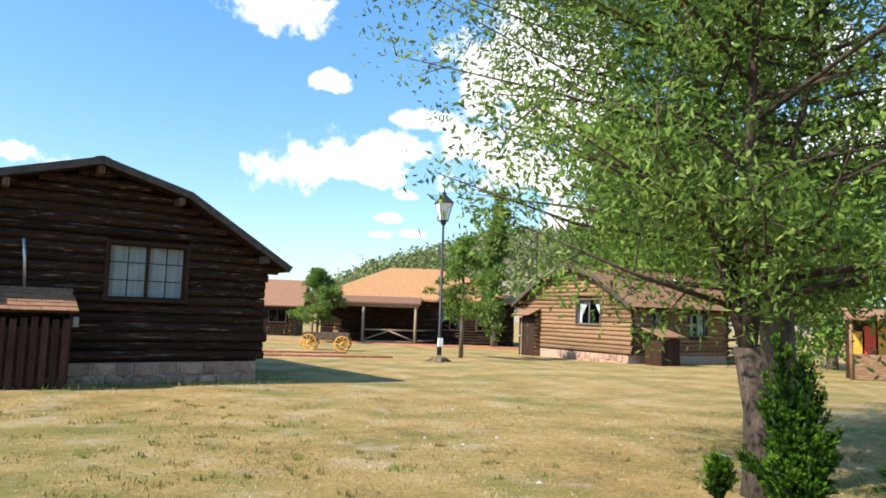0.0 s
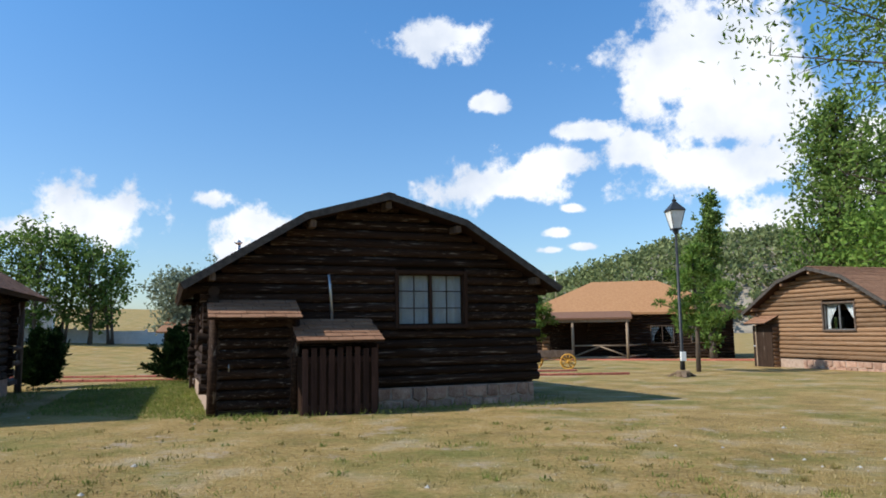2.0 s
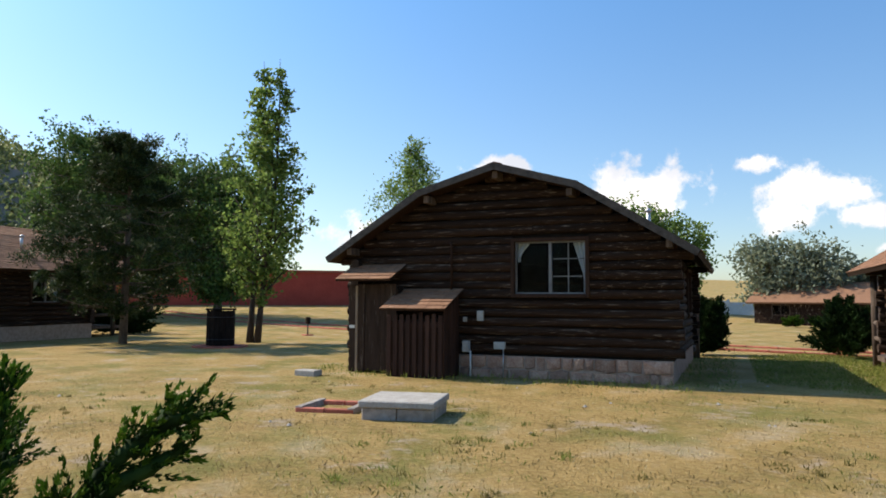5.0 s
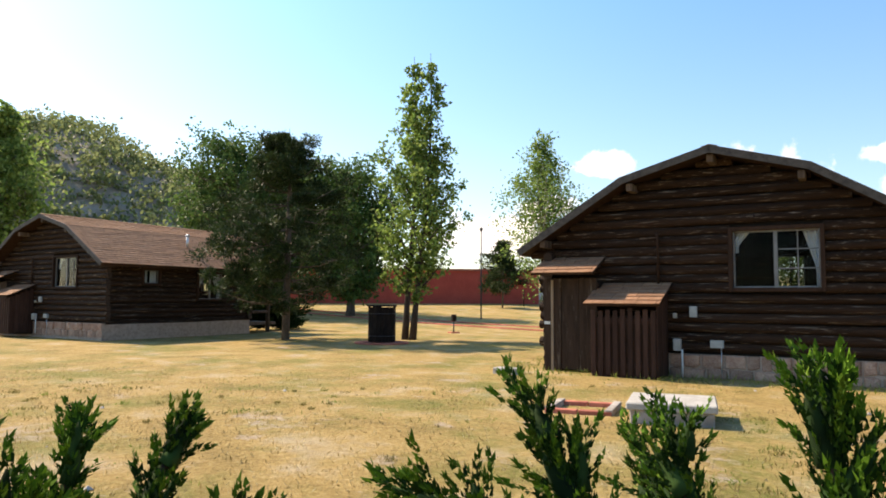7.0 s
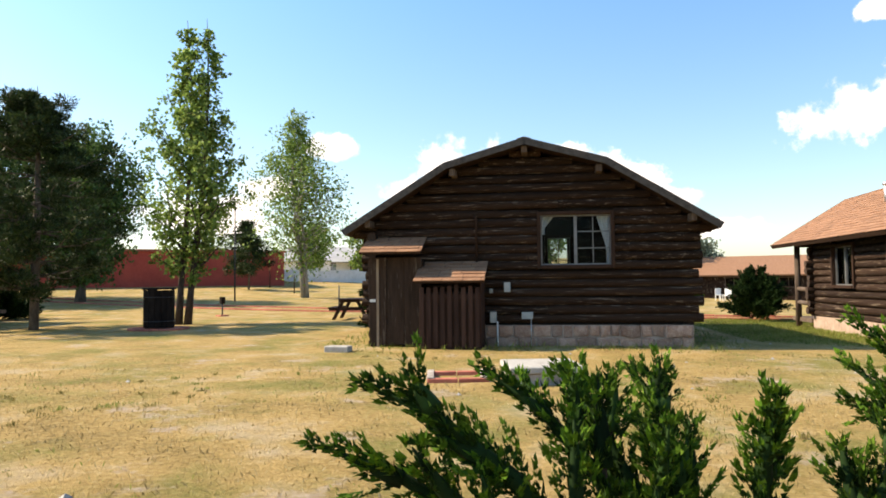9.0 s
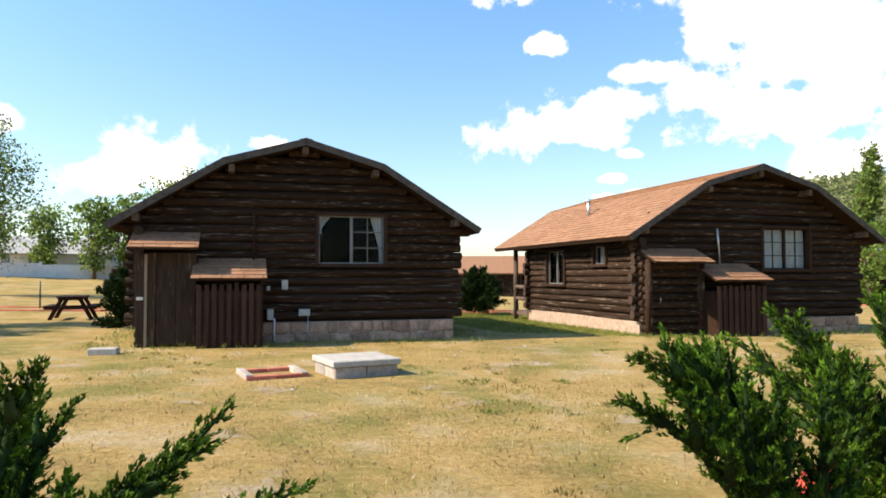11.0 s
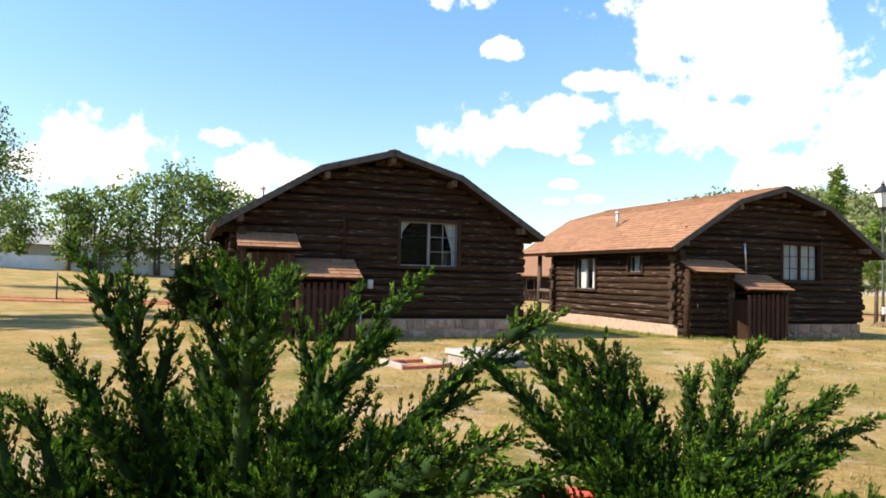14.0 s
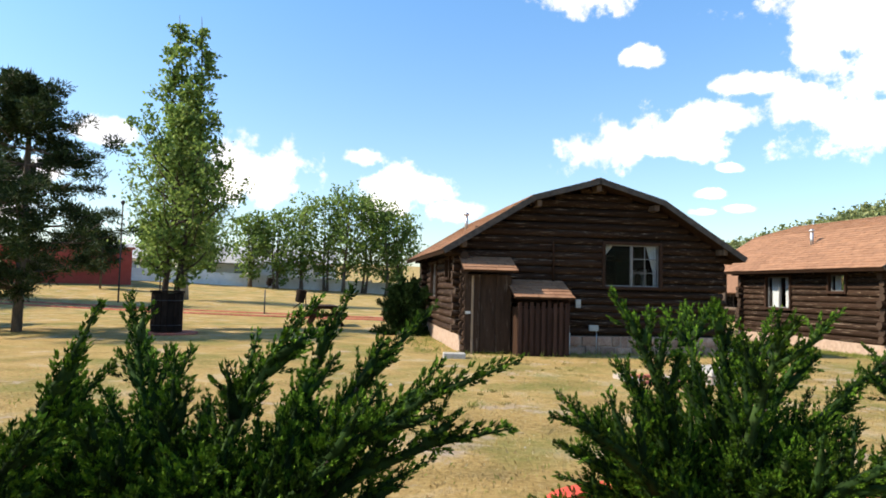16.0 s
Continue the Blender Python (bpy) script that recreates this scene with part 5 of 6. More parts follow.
# ---- far hills ----
def hill(name, az0, az1, d0, d1, tops, seed, clumps, label):
    """A wooded ridge between two bearings (degrees left of +y); tops are its heights along the way."""
    rng = np.random.default_rng(seed)
    nx, ny = 60, 12
    verts, faces, pts = [], [], []
    for j in range(ny + 1):
        g = j / ny
        d = d0 + (d1 - d0) * g
        for i in range(nx + 1):
            f = i / nx
            a = radians(az0 + (az1 - az0) * f)
            q = f * (len(tops) - 1)
            k = min(int(q), len(tops) - 2)
            top = tops[k] + (tops[k + 1] - tops[k]) * (q - k)
            x, y = -6 - d * math.sin(a), d * math.cos(a)
            zz = h_ground(x, y) * 0 - 1 + (top + 1) * (1 - (1 - g) ** 1.7) + 0.06 * top * noise.noise((x * 0.03, y * 0.03, seed)) * g
            verts.append((x, y, zz))
    for j in range(ny):
        for i in range(nx):
            a = j * (nx + 1) + i
            faces.append((a, a + 1, a + nx + 2, a + nx + 1))
    hl = mesh_object(name, verts, faces, M_ROCK, smooth=True)
    tagged(hl, label, "hill", kind="structure")
    v = np.array(verts)
    idx = rng.integers(nx + 1, len(v), clumps)
    c = v[idx] + rng.normal(0, 1, (clumps, 3)) * np.array([3.0, 3.0, 0.5]) + np.array([0, 0, 1.6])
    ob = leaf_cloud("woodland", c, rng.uniform(0.9, 1.9, clumps) * d0 / 200, 19, 1.5 * d0 / 200, 1.1 * d0 / 200, M_FARWOOD, None, rng)
    tagged(ob, "distant green pine woods on a hillside", "woods", kind="stuff")


hill("hill_west", 74, 112, 150, 230, (22, 28, 38, 48, 50, 48, 46), 51, 2000, "wooded rocky hill behind the trees")
hill("hill_north", 10, -30, 190, 270, (4, 16, 24, 30, 31, 29, 26, 24, 24), 52, 1900, "wooded hill behind the far houses")


# ---- lamp post ----
def lamp_post(x, y):
    z = h_ground(x, y) - 0.02
    t = root("street_lamp", x, y, z, 20, "tall black iron lamp post with a glass lantern", "lamp post")
    tube("pole", [(0, 0, 0.25), (0, 0, 0.9), (0, 0, 0.95), (0, 0, 4.85)], [0.085, 0.075, 0.055, 0.042], M_METAL, t, "black iron pole", 12)
    tube("collar", [(0, 0, 4.82), (0, 0, 4.92), (0, 0, 5.0)], [0.05, 0.11, 0.09], M_METAL, t, "", 12)
    box("control_box", (-0.09, 0.09, -0.13, -0.04, 0.55, 0.85), M_WHITE, t, "white control box", 0.01)
    bm = bmesh.new()
    lo, hi, z0, z1 = 0.12, 0.25, 5.0, 5.62
    for sx, sy in ((1, 1), (1, -1), (-1, -1), (-1, 1)):
        add_tube(bm, [(sx * lo, sy * lo, z0), (sx * hi, sy * hi, z1)], [0.014, 0.014], 6)
    add_box(bm, -lo - 0.02, lo + 0.02, -lo - 0.02, lo + 0.02, z0 - 0.03, z0 + 0.02)
    for d in ((-hi - 0.02, hi + 0.02, hi - 0.01, hi + 0.03), (-hi - 0.02, hi + 0.02, -hi - 0.03, -hi + 0.01), (hi - 0.01, hi + 0.03, -hi, hi), (-hi - 0.03, -hi + 0.01, -hi, hi)):
        add_box(bm, d[0], d[1], d[2], d[3], z1 - 0.01, z1 + 0.03)
    lan = part("lantern", bm, M_METAL, t, "black lantern frame")
    bm = bmesh.new()
    r = bmesh.ops.create_cone(bm, cap_ends=True, segments=4, radius1=0.40, radius2=0.07, depth=0.30)
    bmesh.ops.transform(bm, matrix=Matrix.Translation((0, 0, z1 + 0.17)) @ Matrix.Rotation(radians(45), 4, 'Z'), verts=r["verts"])
    add_tube(bm, [(0, 0, z1 + 0.30), (0, 0, z1 + 0.38), (0, 0, z1 + 0.42), (0, 0, z1 + 0.60)], [0.06, 0.09, 0.03, 0.008], 8)
    part("lantern_roof", bm, M_METAL, lan, "black pointed cap")
    for k in range(4):
        a = radians(90 * k)
        ca, sa = math.cos(a), math.sin(a)
        q = [(lo, -lo), (lo, lo), (hi, hi), (hi, -hi)]
        vv = [(p[0] * ca - p[1] * sa, p[0] * sa + p[1] * ca, z0 + 0.02 if i < 2 else z1) for i, p in enumerate(q)]
        mesh_object("lantern_pane", vv, [(0, 1, 2, 3)], M_WHITE, lan, "milky glass pane")
    bm = bmesh.new()
    add_box(bm, -0.19, 0.19, -0.19, 0.19, -0.05, 0.22, bevel=0.04)
    for a in (0.4, 2.4, 4.4):
        slab_poly(bm, [(0.2 * math.cos(a - 0.4), 0.2 * math.sin(a - 0.4), 0.2), (0.2 * math.cos(a + 0.4), 0.2 * math.sin(a + 0.4), 0.2), (0.55 * math.cos(a + 0.12), 0.55 * math.sin(a + 0.12), 0.04), (0.55 * math.cos(a - 0.12), 0.55 * math.sin(a - 0.12), 0.04)], 0.06)
    part("base", bm, M_SOIL, t, "brown concrete foot")


lamp_post(-0.25, 25.6)


# ---- far houses ----
def hip_roof(parent, x0, x1, y0, y1, ze, zr, inset, rng, material, over=0.5):
    x0, x1, y0, y1 = x0 - over, x1 + over, y0 - over, y1 + over
    ym = (y0 + y1) / 2
    A, B, C, D = (x0, y0, ze), (x1, y0, ze), (x1, y1, ze), (x0, y1, ze)
    R, S = (x0 + inset, ym, zr), (x1 - inset, ym, zr)
    bm = bmesh.new()
    v = [bm.verts.new(p) for p in (A, B, C, D, R, S)]
    w = [bm.verts.new((p[0], p[1], p[2] - 0.14)) for p in (A, B, C, D)]
    for f in ((0, 1, 5, 4), (1, 2, 5), (2, 3, 4, 5), (3, 0, 4)):
        bm.faces.new([v[i] for i in f])
    for i in range(4):
        bm.faces.new((v[i], w[i], w[(i + 1) % 4], v[(i + 1) % 4]))
    bm.faces.new(w[::-1])
    return part("roof", bm, material, parent, "hipped roof of terracotta shingles")


def wall_window(parent, x, y, z, w, h, frame_mat):
    bm = bmesh.new()
    t = 0.06
    for d in ((-w / 2 - t, -w / 2, 0, h), (w / 2, w / 2 + t, 0, h), (-w / 2 - t, w / 2 + t, h, h + t), (-w / 2 - t, w / 2 + t, -t, 0), (-0.02, 0.02, 0, h)):
        add_box(bm, x + d[0], x + d[1], y - 0.06, y + 0.02, z + d[2], z + d[3])
    win = part("window", bm, frame_mat, parent, "curtained window")
    bm = bmesh.new()
    add_box(bm, x - w / 2, x + w / 2, y - 0.02, y - 0.01, z, z + h)
    part("pane", bm, M_GLASS, win)
    curtain(win, x - w / 2, x - 0.1 * w, z, z + h, y + 0.04, tie=-1)
    curtain(win, x + 0.1 * w, x + w / 2, z, z + h, y + 0.04, tie=1)


def porch_house():
    rng = random.Random(77)
    t = root("log_house", -2.2, 47.0, -0.62, 2.0, "brown log house with a hipped terracotta roof and porch", "house")
    # walls of stacked logs on the seen side, plain boards elsewhere
    for k in range(15):
        for a, b in ((-6.2, -3.6), (-2.4, 6.4)):
            put_log(rng, t, a, b, 0.0, 0.22 + 0.18 * k, "x", "dark")
    bm = bmesh.new()
    for d in ((-6.2, -3.6, 0.02, 0.14), (-2.4, 6.4, 0.02, 0.14), (-6.2, -6.05, 0.14, 10), (6.25, 6.4, 0.14, 10), (-6.05, 6.25, 9.85, 10)):
        add_box(bm, *d, 0.0, 2.85)
    add_box(bm, -3.6, -2.4, 0.02, 0.14, 2.1, 2.85)
    part("wall", bm, M_LOG, t, "dark brown log wall")
    box("door", (-3.6, -2.4, 0.05, 0.10, 0.1, 2.1), M_DARKWOOD, t, "dark plank door", 0.01)
    hip_roof(t, -6.2, 6.4, 0, 10, 2.95, 5.25, 4.6, rng, M_SHINGLE_ORANGE)
    # porch
    bm = bmesh.new()
    slab_poly(bm, [(-6.7, -3.1, 2.62), (0.3, -3.1, 2.62), (0.3, -0.3, 3.05), (-6.7, -0.3, 3.05)], 0.1)
    part("porch_roof", bm, M_SHINGLE_OLD, t, "low porch roof with a dark edge")
    box("porch_beam", (-6.5, 0.2, -2.95, -2.8, 2.35, 2.52), M_PALEBOARD, t, "weathered beam")
    for px in (-6.3, -3.2, 0.0):
        tube("porch_post", [(px, -2.88, 0), (px, -2.88, 2.4)], [0.09, 0.08], M_PALEBOARD, t, "peeled log post")
    for a, b in (((-3.2, 0.95), (0.0, 0.95)), ((-3.2, 0.25), (0, 0.25)), ((-3.2, 0.3), (-1.6, 0.9)), ((-1.6, 0.9), (0, 0.3))):
        tube("rail", [(a[0], -2.88, a[1]), (b[0], -2.88, b[1])], 0.05, M_PALEBOARD, t, "peeled log rail", 6)
    for z in (0.3, 0.95):
        tube("rail", [(0, -2.88, z), (1.2, -0.2, z)], 0.05, M_PALEBOARD, t, "peeled log rail", 6)
    box("porch_floor", (-7.2, 1.4, -3.6, 0, -0.1, 0.12), M_BRICKRED, t, "brick-red porch floor", 0.02)
    for x in (2.2, 4.6):
        wall_window(t, x, -0.12, 1.05, 1.3, 1.0, M_GREYBOARD)
    tube("antenna_mast", [(-4.6, 4, 4.0), (-4.6, 4, 6.1)], 0.03, M_GALV, t, "television antenna mast", 6)
    for k in range(4):
        tube("antenna_rod", [(-5.2 + 0.3 * k, 3.9, 6.0 - 0.02 * k), (-5.2 + 0.3 * k, 4.1, 6.0 - 0.02 * k)], 0.012, M_GALV, t, "", 5)
    tube("antenna_boom", [(-5.6, 4, 6.0), (-3.8, 4, 6.0)], 0.014, M_GALV, t, "", 5)
    # ladder-like stacked crates by the post
    stack = root("firewood_stack", -7.1, 45.5, -0.5, 0, "triangular stack of split firewood on a porch", "firewood")
    for k in range(6):
        for j in range(6 - k):
            put_log(rng, stack, -0.2, 0.25, -0.5 + 0.2 * j + 0.1 * k, 0.1 + 0.24 * k, "x", "tan", 0.11)


porch_house()


def red_terrace():
    """The red-painted terrace edge before the far houses."""
    for k, (y, z, hgt) in enumerate(((42.6, -0.62, 0.22), (41.4, -0.62, 0.12))):
        bm = bmesh.new()
        for i in range(14):
            a = -15 + i * 1.55
            add_box(bm, a, a + 1.53, y - 0.15 - 0.02 * i, y + 0.15 - 0.02 * i, z - 0.1, z + hgt, bevel=0.02)
        ob = part("kerb_terrace", bm, M_BRICKRED, None)
        tagged(ob, "long red-painted kerb before the far houses", "kerb", kind="structure")


red_terrace()


def gable_house(name, x, y, z, turn, w, d, he, hr, wall_m, roof_m, label, windows=3, over=0.5):
    t = root(name, x, y, z, turn, label, "house")
    bm = bmesh.new()
    add_box(bm, -w / 2, w / 2, 0, 0.15, -0.3, he)
    add_box(bm, -w / 2, w / 2, d - 0.15, d, -0.3, he)
    for sx in (-1, 1):
        xa, xb = sorted((sx * w / 2, sx * (w / 2 - 0.15)))
        add_box(bm, xa, xb, 0.15, d - 0.15, -0.3, he)
        vs = [(xa, 0, he), (xa, d, he), (xa, d / 2, hr - 0.1), (xb, 0, he), (xb, d, he), (xb, d / 2, hr - 0.1)]
        v = [bm.verts.new(p) for p in vs]
        for f in ((0, 1, 2), (3, 5, 4), (0, 2, 5, 3), (1, 4, 5, 2), (0, 3, 4, 1)):
            bm.faces.new([v[i] for i in f])
    part("wall", bm, wall_m, t)
    rng = random.Random(int(abs(x) * 10))
    for sy in (0, 1):
        ya, yb = (-over, d / 2) if sy == 0 else (d + over, d / 2)
        drop = (hr - he) / (d / 2) * over
        bm = bmesh.new()
        slab_poly(bm, [(-w / 2 - over, ya, he - drop), (w / 2 + over, ya, he - drop), (w / 2 + over, yb, hr), (-w / 2 - over, yb, hr)], 0.12)
        part("roof_slope", bm, roof_m, t, "shingled roof slope" if roof_m is not M_GREYROOF else "grey sheet roof slope")
    for k in range(windows):
        wx = -w / 2 + w * (k + 0.5) / windows
        wall_window(t, wx, 0.0, he * 0.42, min(1.2, w / windows * 0.5), he * 0.36, M_GREYBOARD)
    return t


gable_house("log_house", -15.6, 52.5, -0.6, 8, 8.5, 7, 2.5, 4.3, M_LOG, M_SHINGLE, "brown house with an orange shingled roof", 3)
gable_house("pavilion", -28.6, 52.4, -0.2, 17, 19.5, 7.5, 1.95, 3.35, M_LOG, M_SHINGLE, "low brown pavilion with a terracotta roof", 5)
gable_house("service_building", -72.0, 55.0, 1.6, 42, 26, 9, 2.6, 4.3, M_WHITEWALL, M_GREYROOF, "long pale building with a grey roof behind a wall", 6)
gable_house("service_building", -67.5, 49.0, 1.6, 48, 9, 7, 2.2, 3.6, M_WHITEWALL, M_GREYROOF, "small white building with a grey roof", 2)


def white_wall():
    """A long white garden wall along the west lawn, stepping with the ground."""
    pts = [(-72.5, 30.5), (-67.0, 40.5), (-61.5, 47.0), (-55.0, 54.5), (-47.5, 60.0), (-38.0, 66.0), (-26.0, 73.0)]
    for (xa, ya), (xb, yb) in zip(pts, pts[1:]):
        l, a = math.hypot(xb - xa, yb - ya), math.atan2(yb - ya, xb - xa)
        n = max(2, int(l / 3))
        w = new("wall_white")
        w.matrix_basis = pose(xa, ya, 0, 0, 0, math.degrees(a))
        tagged(w, "white-painted garden wall at the lawn's end", "wall", kind="structure")
        for k in range(n):
            zz = h_ground(xa + (xb - xa) * (k + 0.5) / n, ya + (yb - ya) * (k + 0.5) / n)
            box("panel", (l * k / n, l * (k + 1) / n - 0.18, -0.09, 0.09, zz - 0.4, zz + 1.25), M_WHITEWALL, w)
            box("pier", (l * (k + 1) / n - 0.22, l * (k + 1) / n + 0.04, -0.14, 0.14, zz - 0.4, zz + 1.38), M_WHITEWALL, w)


white_wall()


def red_building():
    t = root("red_building", -66.0, 24.0, 1.2, 70, "long low red-painted building behind the trees", "building")
    bm = bmesh.new()
    add_box(bm, -17, 10, 0, 8, -0.6, 2.9)
    part("wall", bm, M_REDWALL, t, "red-painted wall")
    box("parapet", (-17.2, 10.2, -0.15, 8.2, 2.9, 3.1), M_BRICKRED, t, "darker red parapet")
    for k in range(2):
        wall_window(t, -14 + 4.4 * k, -0.03, 1.0, 1.2, 1.0, M_BRICKRED)


red_building()


# ---- things on the lawn ----
def picnic_table(x, y, turn):
    rng = random.Random(9)
    t = root("picnic_table", x, y, h_ground(x, y), turn, "dark-stained wooden picnic table with attached benches", "table")
    for k in range(5):
        a = -0.38 + 0.153 * k
        box("top_board", (-0.95, 0.95, a + 0.004, a + 0.147, 0.70, 0.745), M_DARKWOOD, t, bevel=0.005)
    for s in (-1, 1):
        for k in range(2):
            a = s * 0.62 + 0.13 * (k - 1)
            box("bench_board", (-0.95, 0.95, a + 0.004, a + 0.126, 0.41, 0.455), M_DARKWOOD, t, bevel=0.005)
    for sx in (-0.68, 0.68):
        for s in (-1, 1):
            m = Matrix.Translation((sx, s * 0.42, 0.35)) @ Matrix.Rotation(s * radians(27), 4, 'X')
            box("leg", (-0.025, 0.025, -0.06, 0.06, -0.40, 0.40), M_DARKWOOD, t, bevel=0.004, m=m)
        box("bench_bearer", (sx + 0.026, sx + 0.07, -0.75, 0.75, 0.33, 0.41), M_DARKWOOD, t, bevel=0.004)
        box("top_bearer", (sx + 0.026, sx + 0.07, -0.36, 0.36, 0.62, 0.70), M_DARKWOOD, t, bevel=0.004)


picnic_table(-26.95, 12.3, -50)


def plank_barrel(x, y):
    rng = random.Random(4)
    z = h_ground(x, y)
    t = root("barrel_planter", x, y, z, 15, "dark wooden stave barrel with a flat lid", "barrel")
    n = 16
    for k in range(n):
        a = 2 * math.pi * k / n
        m = Matrix.Rotation(a, 4, 'Z') @ Matrix.Translation((0.40, 0, 0))
        box("stave", (-0.02, 0.022 + rng.uniform(0, 0.012), -0.076, 0.076, 0.06, 1.16 + rng.uniform(-0.02, 0.02)), M_DRUM, t, bevel=0.006, m=m)
    for zz in (0.25, 0.95):
        tube("hoop", [(0.445 * math.cos(k * math.pi / 12), 0.445 * math.sin(k * math.pi / 12), zz) for k in range(25)], 0.012, M_METAL, t, "iron hoop", 5)
    bm = bmesh.new()
    r = bmesh.ops.create_cone(bm, cap_ends=True, segments=20, radius1=0.48, radius2=0.47, depth=0.05)
    bmesh.ops.transform(bm, matrix=Matrix.Translation((0, 0, 1.20)), verts=r["verts"])
    part("lid", bm, M_DRUM, t, "flat round lid")
    k = root("brick_ring", x, y, z, 0, "round brick-red paved base", "paving")
    for i in range(22):
        a = 2 * math.pi * i / 22
        box("brick", (0.62, 0.86, -0.11, 0.11, -0.05, 0.05), M_BRICKRED, k, bevel=0.01, m=Matrix.Rotation(a, 4, 'Z'))
    bm = bmesh.new()
    r = bmesh.ops.create_cone(bm, cap_ends=True, segments=24, radius1=0.64, radius2=0.64, depth=0.08)
    part("paving", bm, M_BRICKRED, k)


plank_barrel(-27.45, 5.32)


def concrete_cover():
    t = root("concrete_cover", -12.55, 3.62, h_ground(-12.6, 3.6), 46, "low cement-block pit with a concrete lid", "cover")
    rng = random.Random(6)
    for s in range(4):
        m = Matrix.Rotation(radians(90 * s), 4, 'Z')
        for k in range(2):
            a = -0.45 + 0.45 * k
            box("block", (a + 0.006, a + 0.444, -0.46 + rng.uniform(0, 0.01), -0.32, -0.05, 0.155), M_BLOCK, t, bevel=0.008, m=m)
    box("lid", (-0.49, 0.49, -0.49, 0.49, 0.16, 0.245), M_CONCRETE, t, "pale worn concrete lid", bevel=0.014)
    f = root("pit_surround", -13.6, 3.12, h_ground(-13.8, 3), 44, "small sunken brick frame in the grass", "frame")
    for s in range(4):
        m = Matrix.Rotation(radians(90 * s), 4, 'Z')
        for k in range(2):
            a = -0.42 + 0.42 * k
            box("brick", (a + 0.006, a + 0.41, -0.42, -0.32, -0.04, 0.055 + 0.02 * (s % 2)), M_BLOCK if s % 2 else M_BRICKRED, f, bevel=0.008, m=m)
    b = root("concrete_block", -17.9, 4.45, h_ground(-17.9, 4.45), 30, "pale concrete block lying on the grass", "block")
    box("block", (-0.24, 0.24, -0.14, 0.14, -0.02, 0.11), M_CONCRETE, b, bevel=0.015)


concrete_cover()


def planter(x, y, r, seed, label):
    """A ring of painted kerb stones round a bed of soil."""
    z = h_ground(x, y)
    t = root("planter", x, y, z, 0, label, "planter")
    n = 26
    rng = random.Random(seed)
    for k in range(n):
        a = 2 * math.pi * k / n
        bm = bmesh.new()
        half = math.pi * r / n * 1.0
        add_box(bm, r - 0.16, r, -half, half, -0.1, 0.25 + rng.uniform(-0.002, 0.002), bevel=0.008, m=Matrix.Rotation(a, 4, 'Z'))
        part("kerb_stone", bm, M_REDPAINT, t)
    verts, faces = [(0, 0, 0.24)], []
    for j in range(1, 6):
        for k in range(24):
            a = 2 * math.pi * k / 24
            rr = (r - 0.15) * j / 5
            verts.append((rr * math.cos(a), rr * math.sin(a), 0.24 - 0.09 * (j / 5) ** 2 + rng.uniform(-0.015, 0.015)))
    for k in range(24):
        faces.append((0, 1 + k, 1 + (k + 1) % 24))
    for j in range(4):
        for k in range(24):
            a, b = 1 + j * 24, 1 + (j + 1) * 24
            faces.append((a + k, b + k, b + (k + 1) % 24, a + (k + 1) % 24))
    mesh_object("soil", verts, faces, M_SOIL, t, "dry brown soil", smooth=True)
    g = np.random.default_rng(seed)
    k = 900
    a, q = g.uniform(0, 6.28, k), (r - 0.2) * np.sqrt(g.uniform(0, 1, k))
    d = unit(g.normal(0, 1, (k, 3)) * np.array([1, 1, 0.25]) + np.array([0, 0, 0.15]))
    dead = kites("dead_grass", np.stack([q * np.cos(a), q * np.sin(a), 0.24 - 0.09 * (q / r) ** 2], 1), d, unit(np.cross(d, g.normal(0, 1, (k, 3)))), g.uniform(0.05, 0.16, k), g.uniform(0.003, 0.006, k), M_GRASS_DRY, t, "straw-coloured dead grass", fold=0.1)
    tagged(dead, kind="stuff")


for k, (px, py, pr) in enumerate(((-7.62, -2.50, 0.60), (-10.15, -4.15, 0.80), (-12.0, -5.15, 0.74), (-7.0, -1.15, 0.56), (-13.65, -7.25, 0.76))):
    planter(px, py, pr, 1 + k, "round red-painted planter kerb under a juniper")


